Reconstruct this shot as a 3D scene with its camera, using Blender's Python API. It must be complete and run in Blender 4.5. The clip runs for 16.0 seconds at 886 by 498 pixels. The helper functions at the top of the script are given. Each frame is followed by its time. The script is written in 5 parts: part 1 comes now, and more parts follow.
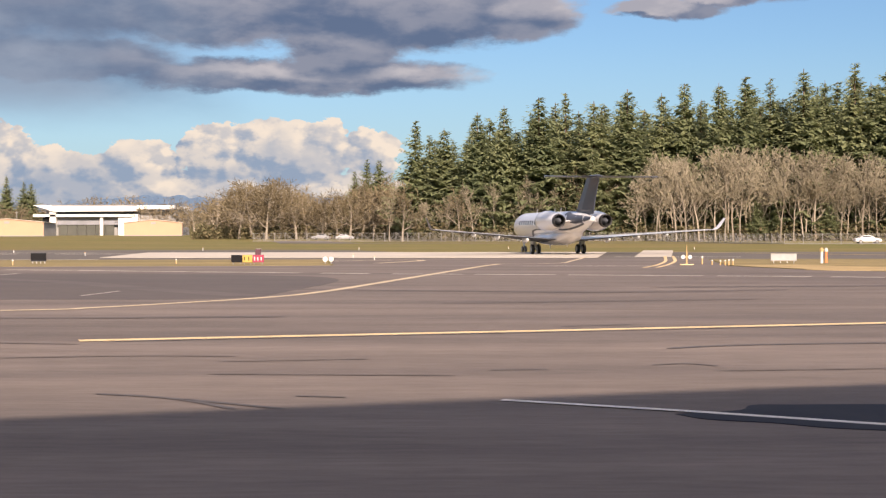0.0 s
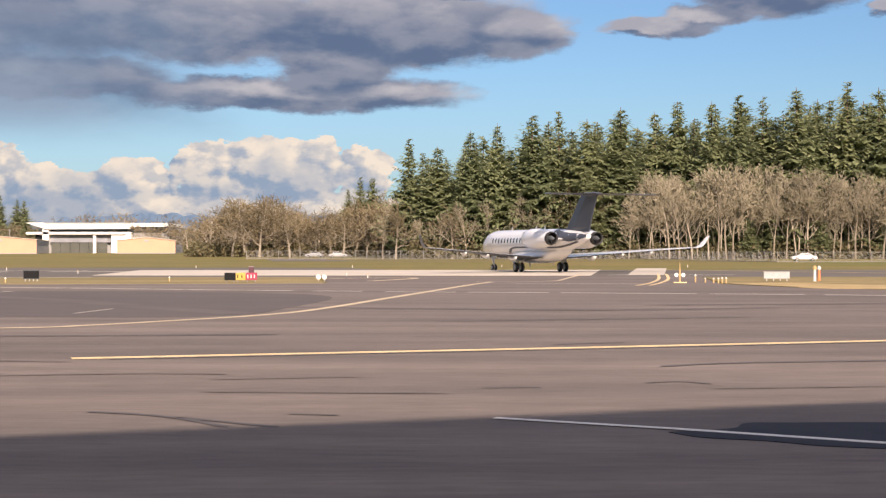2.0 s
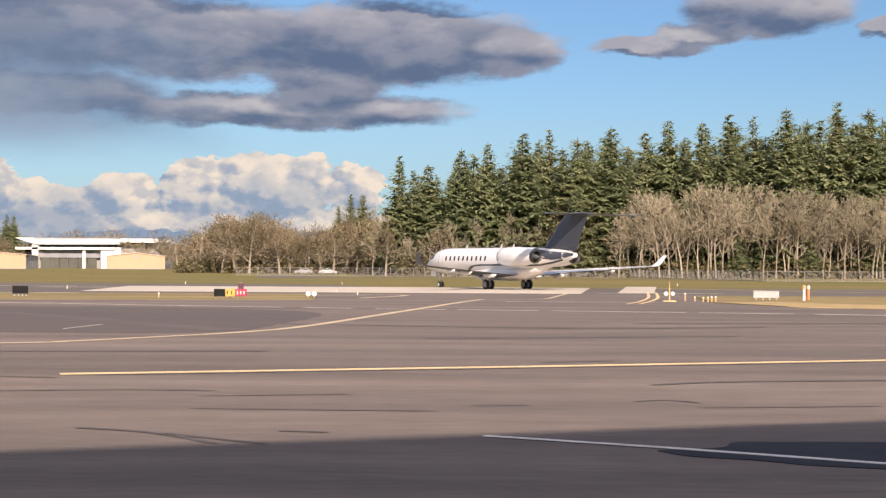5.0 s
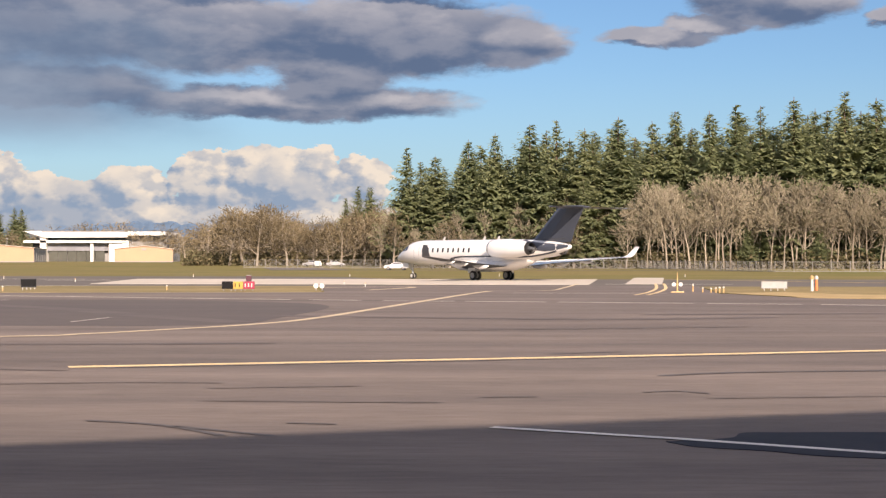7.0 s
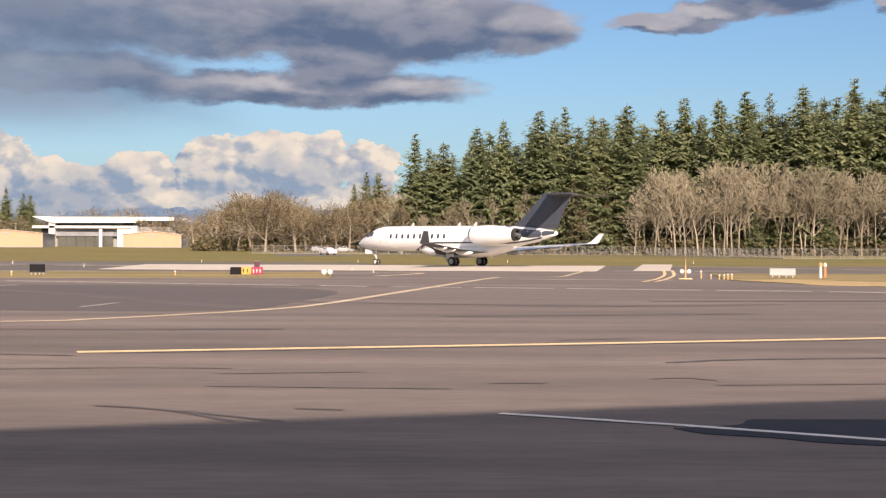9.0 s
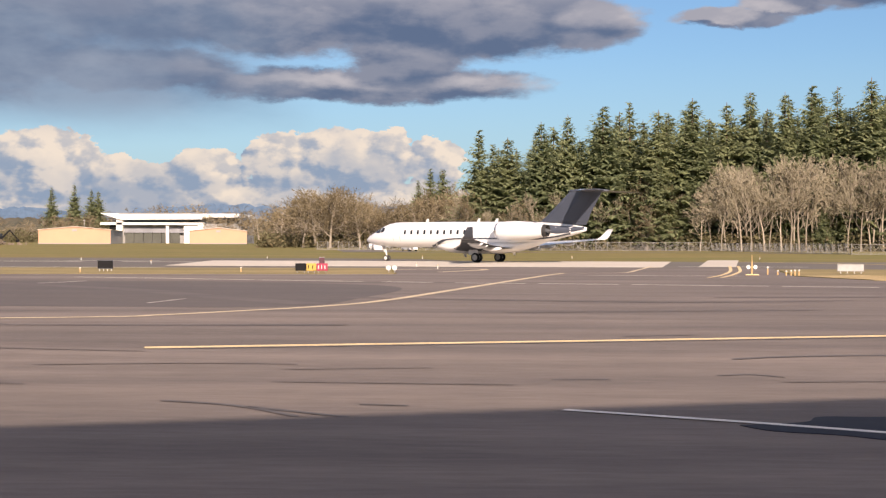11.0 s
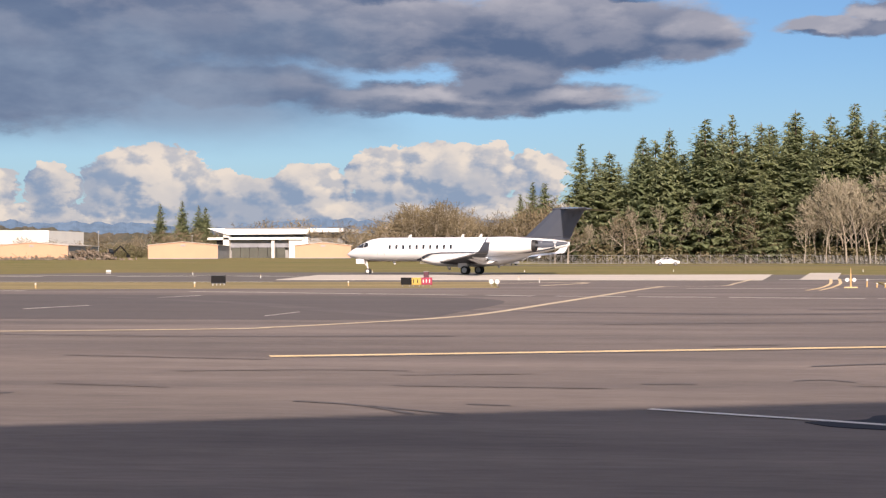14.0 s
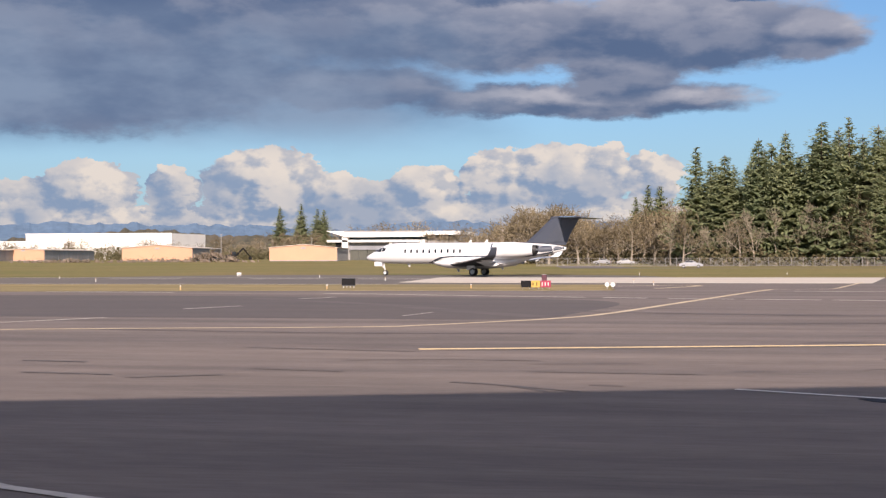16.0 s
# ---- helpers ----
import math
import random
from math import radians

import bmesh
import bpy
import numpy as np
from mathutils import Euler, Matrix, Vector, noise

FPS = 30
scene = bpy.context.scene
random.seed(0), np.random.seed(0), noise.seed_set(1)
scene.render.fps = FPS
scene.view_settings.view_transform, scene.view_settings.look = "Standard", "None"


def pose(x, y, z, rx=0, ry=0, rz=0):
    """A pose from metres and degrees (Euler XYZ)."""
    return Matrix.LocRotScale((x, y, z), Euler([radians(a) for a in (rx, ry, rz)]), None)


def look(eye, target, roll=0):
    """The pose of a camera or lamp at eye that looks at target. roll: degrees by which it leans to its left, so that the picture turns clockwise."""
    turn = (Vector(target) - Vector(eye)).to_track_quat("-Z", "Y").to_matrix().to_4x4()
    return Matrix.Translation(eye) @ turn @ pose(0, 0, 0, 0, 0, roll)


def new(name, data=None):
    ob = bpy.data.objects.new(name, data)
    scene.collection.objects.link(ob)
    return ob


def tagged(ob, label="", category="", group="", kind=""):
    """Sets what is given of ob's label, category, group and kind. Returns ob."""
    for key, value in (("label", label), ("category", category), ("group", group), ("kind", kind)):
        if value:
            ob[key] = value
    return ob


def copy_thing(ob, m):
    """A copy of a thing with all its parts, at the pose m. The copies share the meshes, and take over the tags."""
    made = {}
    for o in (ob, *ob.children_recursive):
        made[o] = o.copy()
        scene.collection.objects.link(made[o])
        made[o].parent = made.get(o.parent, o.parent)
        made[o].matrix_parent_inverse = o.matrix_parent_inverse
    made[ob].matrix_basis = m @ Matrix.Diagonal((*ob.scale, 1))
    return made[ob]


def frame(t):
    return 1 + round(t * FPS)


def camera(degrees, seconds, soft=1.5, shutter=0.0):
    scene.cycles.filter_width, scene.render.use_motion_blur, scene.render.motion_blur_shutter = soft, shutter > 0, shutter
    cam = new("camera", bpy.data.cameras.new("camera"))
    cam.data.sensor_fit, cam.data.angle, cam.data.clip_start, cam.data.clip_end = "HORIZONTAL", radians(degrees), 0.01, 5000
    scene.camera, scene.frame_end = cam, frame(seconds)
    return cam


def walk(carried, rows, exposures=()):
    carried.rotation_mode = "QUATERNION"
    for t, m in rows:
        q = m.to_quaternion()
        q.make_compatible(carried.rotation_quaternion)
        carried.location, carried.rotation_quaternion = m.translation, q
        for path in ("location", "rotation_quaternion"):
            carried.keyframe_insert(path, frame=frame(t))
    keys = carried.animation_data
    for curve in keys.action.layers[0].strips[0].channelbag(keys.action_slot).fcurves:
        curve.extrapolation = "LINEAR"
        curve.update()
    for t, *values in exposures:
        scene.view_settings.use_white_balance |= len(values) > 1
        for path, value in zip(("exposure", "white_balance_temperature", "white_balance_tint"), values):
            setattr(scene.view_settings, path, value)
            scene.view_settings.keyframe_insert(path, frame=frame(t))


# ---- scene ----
cam = camera(32.38, 16.0, soft=1.35)
# seconds, eye x y z, heading to the right, tilt up, lean (degrees)
PATH = [
    (0, 0.00, 0.00, 2.20, 0.005, -0.658, -0.076),
    (0.5, 0.00, 0.00, 2.20, 0.004, -0.478, -0.026),
    (1, 0.00, 0.00, 2.20, 0.033, -0.298, -0.003),
    (1.5, 0.00, 0.00, 2.20, 0.113, -0.162, -0.025),
    (2, 0.00, 0.00, 2.20, 0.256, 0.011, -0.046),
    (2.5, 0.00, 0.00, 2.20, 0.394, 0.244, -0.010),
    (3, 0.00, 0.00, 2.20, 0.524, 0.479, 0.065),
    (3.5, 0.00, 0.00, 2.20, 0.573, 0.642, 0.154),
    (4, 0.00, 0.00, 2.20, 0.636, 0.698, 0.294),
    (6.5, 0.00, 0.00, 2.20, 0.508, 0.451, 0.157),
    (7, 0.00, 0.00, 2.20, 0.347, 0.353, 0.058),
    (7.5, 0.00, 0.00, 2.20, 0.284, 0.316, -0.027),
    (8, 0.00, 0.00, 2.20, 0.314, 0.191, 0.022),
    (8.5, 0.00, 0.00, 2.20, 0.275, 0.015, 0.107),
    (9, 0.00, 0.00, 2.20, 0.042, -0.167, 0.204),
    (9.5, 0.00, 0.00, 2.20, -0.525, -0.359, 0.339),
    (12, 0.00, 0.00, 2.20, -3.227, -0.171, -0.167),
    (12.5, 0.00, 0.00, 2.20, -3.541, -0.007, -0.197),
    (13, 0.04, -0.60, 2.22, -4.150, 0.093, -0.140),
    (13.5, 0.11, -1.60, 2.25, -5.117, 0.139, -0.140),
    (14, 0.18, -2.60, 2.28, -6.214, 0.182, -0.140),
    (14.5, 0.27, -3.80, 2.31, -7.417, 0.239, -0.140),
    (15, 0.36, -5.10, 2.35, -8.499, 0.255, -0.140),
    (15.5, 0.47, -6.70, 2.40, -9.563, 0.244, -0.140),
    (16, 0.59, -8.40, 2.45, -10.521, 0.261, -0.140),
]


def aim(x, y, z, yaw, tilt, lean):
    return pose(x, y, z, 90 + tilt, 0, -yaw) @ pose(0, 0, 0, 0, 0, lean)


walk(cam, [(t, aim(*r)) for t, *r in PATH], [(0, 1.05, 6650, 13), (3, 1.03, 6550, 12), (9.5, 1.0, 6600, 12.5), (12.5, 0.97, 6550, 13), (14, 0.92, 6300, 13), (16, 0.87, 6100, 13)])

# ---- light ----
SUN_EL, SUN_AZ = radians(27), radians(164)      # azimuth clockwise from +y
EXPOSURE = 1.05
sun = new("sun", bpy.data.lights.new("sun", "SUN"))
sun.data.energy, sun.data.angle, sun.data.color = 5.0, radians(0.5), (1.0, 0.83, 0.69)
sun_dir = Vector((math.sin(SUN_AZ) * math.cos(SUN_EL), math.cos(SUN_AZ) * math.cos(SUN_EL), math.sin(SUN_EL)))
sun.matrix_world = look(sun_dir * 100, (0, 0, 0))


class Nodes:
    """Short hand for a node tree."""

    def __init__(self, tree):
        self.tree = tree
        tree.nodes.clear()

    def add(self, kind, op=""):
        n = self.tree.nodes.new(kind)
        if op:
            n.operation = op
        return n

    def link(self, a, b):
        self.tree.links.new(a, b)

    def put(self, socket, value):
        if isinstance(value, bpy.types.NodeSocket):
            self.link(value, socket)
        else:
            socket.default_value = value

    def math(self, op, a, b=0.0, c=0.0, clamp=False):
        n = self.add("ShaderNodeMath", op)
        n.use_clamp = clamp
        for s, v in zip(n.inputs, (a, b, c)):
            self.put(s, v)
        return n.outputs[0]

    def noise(self, vector, scale, detail=4.0, rough=0.5, dims="3D"):
        n = self.add("ShaderNodeTexNoise")
        n.noise_dimensions = dims
        self.put(n.inputs["Vector"], vector)
        n.inputs["Scale"].default_value, n.inputs["Detail"].default_value, n.inputs["Roughness"].default_value = scale, detail, rough
        return n.outputs["Fac"]

    def range(self, v, a, b, c=0.0, d=1.0, smooth=False):
        n = self.add("ShaderNodeMapRange")
        n.interpolation_type = "SMOOTHSTEP" if smooth else "LINEAR"
        for s, x in zip(n.inputs, (v, a, b, c, d)):
            self.put(s, x)
        return n.outputs[0]

    def mix(self, fac, a, b, blend="MIX"):
        n = self.add("ShaderNodeMix")
        n.data_type, n.blend_type = "RGBA", blend
        self.put(n.inputs[0], fac)
        self.put(n.inputs[6], a if isinstance(a, bpy.types.NodeSocket) else (*a, 1))
        self.put(n.inputs[7], b if isinstance(b, bpy.types.NodeSocket) else (*b, 1))
        return n.outputs[2]

    def combine(self, x, y, z):
        n = self.add("ShaderNodeCombineXYZ")
        for s, v in zip(n.inputs, (x, y, z)):
            self.put(s, v)
        return n.outputs[0]


def make_sky():
    world = bpy.data.worlds.new("sky")
    scene.world = world
    world.use_nodes = True
    n = Nodes(world.node_tree)
    sky = n.add("ShaderNodeTexSky")
    sky.sky_type, sky.sun_disc, sky.sun_elevation, sky.sun_rotation = "NISHITA", False, SUN_EL, SUN_AZ
    sky.air_density, sky.dust_density, sky.ozone_density = 1.0, 0.6, 1.6
    way = n.add("ShaderNodeTexCoord").outputs["Generated"]
    sep = n.add("ShaderNodeSeparateXYZ")
    n.link(way, sep.inputs[0])
    x, y, z = sep.outputs
    az = n.math("MULTIPLY", n.math("ARCTAN2", x, y), 57.2958)
    el = n.math("MULTIPLY", n.math("ARCSINE", z), 57.2958)
    flat = n.combine(az, n.math("MULTIPLY", el, 1.5), 0.0)

    def shifted(dx, dy):
        m = n.add("ShaderNodeVectorMath", "ADD")
        n.link(flat, m.inputs[0])
        m.inputs[1].default_value = (dx, dy, 0)
        return m.outputs[0]

    def warped(scale, amount):
        a = n.math("ADD", az, n.math("MULTIPLY", n.math("SUBTRACT", n.noise(flat, scale, 5, 0.6), 0.5), amount))
        e = n.math("ADD", el, n.math("MULTIPLY", n.math("SUBTRACT", n.noise(shifted(31, 7), scale, 5, 0.6), 0.5), amount * 0.55))
        return a, e

    def blobs(a, e, rows):
        out = None
        for cx, cy, rx, ry in rows:
            u = n.math("DIVIDE", n.math("SUBTRACT", a, cx), rx)
            v = n.math("DIVIDE", n.math("SUBTRACT", e, cy), ry)
            d = n.math("SUBTRACT", 1.0, n.math("ADD", n.math("MULTIPLY", u, u), n.math("MULTIPLY", v, v)))
            out = d if out is None else n.math("SMOOTH_MAX", out, d, 0.25)
        return out

    # bank of cumulus over the hills
    heap_rows = [
        (-17.2, 2.6, 2.5, 1.55), (-14.2, 2.3, 1.3, 0.9), (-11.2, 2.5, 1.6, 0.95), (-12.6, 2.0, 1.4, 0.9), (-8.4, 2.9, 1.4, 1.2), (-6.2, 3.0, 2.1, 1.3),
        (-4.4, 3.1, 1.0, 1.15), (-2.7, 2.8, 1.2, 1.1), (-9.2, 1.4, 9.0, 0.9), (-20.6, 2.4, 1.0, 1.1), (-23.6, 2.5, 1.9, 1.1),
        (-25.9, 1.9, 2.6, 1.0), (-29.6, 1.4, 2.8, 0.5), (-22.0, 1.2, 11.0, 0.7), (-18.3, 2.3, 1.3, 0.9), (3.0, 1.0, 6.0, 0.9),
        (-38.0, 2.0, 5.0, 1.2), (30.0, 2.0, 7.0, 1.6), (75.0, 3.0, 14.0, 2.0), (-80.0, 3.0, 14.0, 2.0)]
    a, e = warped(0.9, 1.5)
    fine = n.math("SUBTRACT", n.noise(shifted(11, 3), 2.6, 6, 0.6), 0.5)
    a, e = n.math("ADD", a, n.math("MULTIPLY", fine, 0.7)), n.math("ADD", e, n.math("MULTIPLY", fine, 0.5))
    heaps = blobs(a, e, heap_rows)
    over = blobs(n.math("ADD", a, 0.35), n.math("ADD", e, 0.40), heap_rows)
    heap_mask = n.range(heaps, 0.0, 0.12, smooth=True)

    def lumps(vec):
        v = n.add("ShaderNodeTexVoronoi")
        v.feature = "SMOOTH_F1"
        n.link(vec, v.inputs["Vector"])
        v.inputs["Scale"].default_value, v.inputs["Detail"].default_value, v.inputs["Smoothness"].default_value = 0.50, 3.0, 0.55
        return n.math("SUBTRACT", n.math("MULTIPLY", n.noise(vec, 0.42, 6, 0.55), 1.3), n.math("MULTIPLY", v.outputs["Distance"], 0.42))

    relief = n.range(n.math("SUBTRACT", lumps(flat), lumps(shifted(0.35, 0.45))), -0.14, 0.11, smooth=True)
    crest = n.range(n.math("SUBTRACT", heaps, over), -0.05, 0.62, smooth=True)
    bulk = n.range(n.noise(shifted(5, 40), 0.30, 3, 0.5), 0.38, 0.62, 0.0, 1.0, smooth=True)
    lit = n.math("ADD", n.math("MULTIPLY", relief, n.math("ADD", n.math("MULTIPLY", bulk, 0.48), 0.22)), n.math("MULTIPLY", crest, 0.50), clamp=True)
    heap_col = n.mix(lit, (0.29, 0.37, 0.50), (0.93, 0.80, 0.665))
    # broken grey decks higher up, drawn out level
    deck_rows = [
        (3.0, 8.0, 2.2, 0.95), (-1.6, 8.3, 5.6, 1.6), (-3.8, 7.0, 2.3, 1.3), (-5.4, 5.8, 6.6, 0.70), (-8.5, 8.3, 5.0, 1.5), (-12.5, 8.8, 4.6, 1.7), (-17.0, 9.0, 5.6, 1.8),
        (-14.0, 6.3, 4.0, 0.8), (-24.8, 6.9, 9.5, 2.4), (-24.0, 10.2, 9.0, 2.2), (-17.5, 10.5, 6.0, 1.6), (-8.0, 10.7, 3.4, 0.9), (0.5, 10.4, 3.0, 0.4),
        (12.6, 9.4, 3.0, 1.0), (10.2, 8.6, 1.6, 0.4), (8.2, 8.2, 2.0, 0.36), (16.8, 8.7, 0.9, 0.35), (-40.0, 8.0, 9.0, 4.0)]
    level = n.combine(az, n.math("MULTIPLY", el, 2.3), 0.0)

    def along(dx, dy):
        m = n.add("ShaderNodeVectorMath", "ADD")
        n.link(level, m.inputs[0])
        m.inputs[1].default_value = (dx, dy, 0)
        return m.outputs[0]

    a = n.math("ADD", az, n.math("MULTIPLY", n.math("SUBTRACT", n.noise(level, 0.30, 6, 0.62), 0.5), 2.4))
    e = n.math("ADD", el, n.math("MULTIPLY", n.math("SUBTRACT", n.noise(along(31, 7), 0.36, 6, 0.62), 0.5), 1.05))
    deck = blobs(a, e, deck_rows)
    over = blobs(n.math("ADD", a, 0.3), n.math("ADD", e, 0.55), deck_rows)
    fray = n.math("MULTIPLY", n.math("SUBTRACT", n.noise(level, 0.75, 8, 0.66), 0.5), 1.0)
    deck_mask = n.range(n.math("ADD", deck, fray), -0.34, 0.36, smooth=True)
    puff = n.noise(level, 0.26, 6, 0.55)
    above = n.noise(along(0.5, 1.5), 0.26, 6, 0.55)
    relief = n.range(n.math("SUBTRACT", puff, above), -0.13, 0.15, smooth=True)
    crest = n.range(n.math("SUBTRACT", deck, over), -0.05, 0.85, smooth=True)
    top = n.math("ADD", n.math("MULTIPLY", relief, 0.30), n.math("MULTIPLY", crest, 0.58), clamp=True)
    deck_col = n.mix(top, (0.110, 0.150, 0.250), (0.62, 0.575, 0.585))
    # rain veil that hangs from the deck
    veil = n.range(n.math("ADD", az, n.math("MULTIPLY", n.noise(level, 0.22, 4, 0.5), 5.0)), -3.0, -12.0, smooth=True)
    sway = n.math("ADD", el, n.math("MULTIPLY", n.noise(along(9, 2), 0.25, 4, 0.5), 0.8))
    veil = n.math("MULTIPLY", veil, n.math("MULTIPLY", n.range(sway, 10.6, 7.4, 0.0, 0.88, smooth=True), n.range(sway, 3.9, 5.8, smooth=True)))
    # unseen scattered cloud, added above the view as warm fill for the shadows
    fill_cloud = n.range(n.noise(way, 3.0, 6, 0.55), 0.42, 0.62, smooth=True)
    fill_cloud = n.math("MULTIPLY", fill_cloud, n.range(el, 14.0, 24.0, smooth=True))
    k = 2.0 ** -EXPOSURE
    tint = n.mix(1.0, sky.outputs[0], SKY_TINT, "MULTIPLY")
    scaled = n.add("ShaderNodeVectorMath", "SCALE")
    n.link(tint, scaled.inputs[0])
    scaled.inputs["Scale"].default_value = SKY_STRENGTH
    col = scaled.outputs[0]

    def dim(c, f=k):
        m = n.add("ShaderNodeVectorMath", "SCALE")
        n.link(c, m.inputs[0])
        m.inputs["Scale"].default_value = f
        return m.outputs[0]

    haze = n.range(el, 7.0, 0.0, 0.0, 0.55)
    col = n.mix(haze, col, tuple(c * k for c in (0.42, 0.60, 0.74)))
    col = n.mix(n.math("MULTIPLY", heap_mask, 0.96), col, dim(heap_col))
    col = n.mix(n.math("MULTIPLY", deck_mask, 0.95), col, dim(deck_col))
    col = n.mix(veil, col, dim(n.mix(n.range(n.noise(level, 0.16, 5, 0.55), 0.36, 0.64, smooth=True), (0.165, 0.225, 0.34), (0.29, 0.36, 0.47))))
    col = n.mix(n.math("MULTIPLY", fill_cloud, 0.85), col, tuple(c * k for c in (1.62, 1.44, 1.40)))
    bg = n.add("ShaderNodeBackground")
    n.link(col, bg.inputs[0])
    bg.inputs[1].default_value = 1.0
    out = n.add("ShaderNodeOutputWorld")
    n.link(bg.outputs[0], out.inputs[0])


SKY_STRENGTH, SKY_TINT = 0.05, (0.68, 0.87, 1.10)
make_sky()


# ---- materials ----
def material(name, colour, rough=0.7, metal=0.0, second=None, scale=3.0, amount=0.5, grain=0.12, grain_scale=60.0, bump=0.0, bump_scale=40.0,
             stretch=(1, 1, 1), coat=0.0, spread=0.0, spec=0.5, mid=None):
    """A surface with large patches, fine grain and relief, in metres."""
    m = bpy.data.materials.new(name)
    m.use_nodes = True
    n = Nodes(m.node_tree)
    p = n.add("ShaderNodeBsdfPrincipled")
    where = n.add("ShaderNodeTexCoord").outputs["Object"]
    st = n.add("ShaderNodeVectorMath", "MULTIPLY")
    n.link(where, st.inputs[0])
    st.inputs[1].default_value = stretch
    where = st.outputs[0]
    second = second or tuple(c * 0.75 for c in colour)
    patch = n.range(n.noise(where, 1.0 / scale, 5, 0.6), 0.32, 0.68, 0.0, amount * 2)
    col = n.mix(patch, colour, second)
    if mid:
        g = n.range(n.noise(where, mid[0], 6, 0.65), 0.25, 0.75, 1 - mid[1], 1 + mid[1])
        gm = n.add("ShaderNodeVectorMath", "SCALE")
        n.link(col, gm.inputs[0])
        n.link(g, gm.inputs["Scale"])
        col = gm.outputs[0]
    if grain:
        g = n.range(n.noise(where, grain_scale, 3, 0.6), 0.2, 0.8, 1 - grain, 1 + grain)
        gm = n.add("ShaderNodeVectorMath", "SCALE")
        n.link(col, gm.inputs[0])
        n.link(g, gm.inputs["Scale"])
        col = gm.outputs[0]
    if spread:
        rnd = n.add("ShaderNodeObjectInfo").outputs["Random"]
        sm = n.add("ShaderNodeVectorMath", "SCALE")
        n.link(col, sm.inputs[0])
        n.link(n.range(rnd, 0, 1, 1 - spread, 1 + spread), sm.inputs["Scale"])
        col = sm.outputs[0]
    n.link(col, p.inputs["Base Color"])
    p.inputs["Roughness"].default_value, p.inputs["Metallic"].default_value = rough, metal
    p.inputs["Coat Weight"].default_value, p.inputs["Specular IOR Level"].default_value = coat, spec
    if bump:
        b = n.add("ShaderNodeBump")
        b.inputs["Strength"].default_value, b.inputs["Distance"].default_value = bump, 0.02
        n.link(n.noise(where, bump_scale, 4, 0.6), b.inputs["Height"])
        n.link(b.outputs[0], p.inputs["Normal"])
    out = n.add("ShaderNodeOutputMaterial")
    n.link(p.outputs[0], out.inputs[0])
    return m


def leafy(name, colour, second, shine=0.25):
    """Foliage: varies from tree to tree and clump to clump, lets some light through."""
    m = bpy.data.materials.new(name)
    m.use_nodes = True
    n = Nodes(m.node_tree)
    isle = n.add("ShaderNodeNewGeometry").outputs["Random Per Island"]
    tree = n.add("ShaderNodeObjectInfo").outputs["Random"]
    col = n.mix(n.math("ADD", n.math("MULTIPLY", isle, 0.6), n.math("MULTIPLY", tree, 0.4)), colour, second)
    d, t, mix = n.add("ShaderNodeBsdfDiffuse"), n.add("ShaderNodeBsdfTranslucent"), n.add("ShaderNodeMixShader")
    n.link(col, d.inputs[0])
    n.link(col, t.inputs[0])
    mix.inputs[0].default_value = shine
    n.link(d.outputs[0], mix.inputs[1])
    n.link(t.outputs[0], mix.inputs[2])
    out = n.add("ShaderNodeOutputMaterial")
    n.link(mix.outputs[0], out.inputs[0])
    return m


M_ASPHALT = material("apron_asphalt", (0.176, 0.142, 0.121), 0.85, second=(0.112, 0.092, 0.082), scale=5.0, amount=0.55, grain=0.22, grain_scale=9,
                     bump=0.4, bump_scale=60, stretch=(0.16, 1, 1), spec=0.3, mid=(0.55, 0.26))
M_DARK = material("fresh_asphalt", (0.098, 0.080, 0.072), 0.85, second=(0.078, 0.066, 0.062), scale=5.0, grain=0.2, grain_scale=9, stretch=(0.25, 1, 1), spec=0.3, mid=(0.8, 0.16))
M_RUNWAY = material("runway_asphalt", (0.10, 0.088, 0.078), 0.85, second=(0.13, 0.11, 0.09), scale=12.0, grain=0.15, grain_scale=4, stretch=(0.2, 1, 1), spec=0.3)
M_CONCRETE = material("pale_concrete", (0.50, 0.44, 0.37), 0.8, second=(0.42, 0.37, 0.31), scale=6.0, grain=0.1, grain_scale=3, spec=0.3)
M_GRASS = material("field_grass", (0.118, 0.122, 0.036), 0.9, second=(0.19, 0.145, 0.06), scale=16.0, amount=0.6, grain=0.3, grain_scale=1.1,
                   stretch=(0.35, 1, 1), bump=0.6, bump_scale=3, spec=0.1)
M_DRY = material("dry_grass", (0.27, 0.205, 0.100), 0.9, second=(0.19, 0.155, 0.075), scale=6.0, amount=0.6, grain=0.3, grain_scale=2.0, stretch=(0.3, 1, 1), spec=0.1)
M_STRAW = material("straw_strip", (0.42, 0.31, 0.16), 0.9, second=(0.32, 0.24, 0.12), scale=3.0, amount=0.6, grain=0.3, grain_scale=2.0, stretch=(0.3, 1, 1), spec=0.1)
M_YELLOW = material("yellow_marking", (0.70, 0.52, 0.28), 0.7, second=(0.58, 0.42, 0.22), scale=1.2, grain=0.2, grain_scale=9, spec=0.3)
M_FADED = material("faded_yellow_marking", (0.56, 0.45, 0.30), 0.75, second=(0.44, 0.35, 0.24), scale=3.0, grain=0.2, grain_scale=6, spec=0.3)
M_WHITEMARK = material("white_marking", (0.55, 0.50, 0.43), 0.75, second=(0.36, 0.32, 0.28), scale=2.5, grain=0.2, grain_scale=7, spec=0.3)
M_CLEARMARK = material("clear_white_marking", (0.72, 0.68, 0.62), 0.7, second=(0.58, 0.54, 0.49), scale=1.5, grain=0.15, grain_scale=8, spec=0.3)
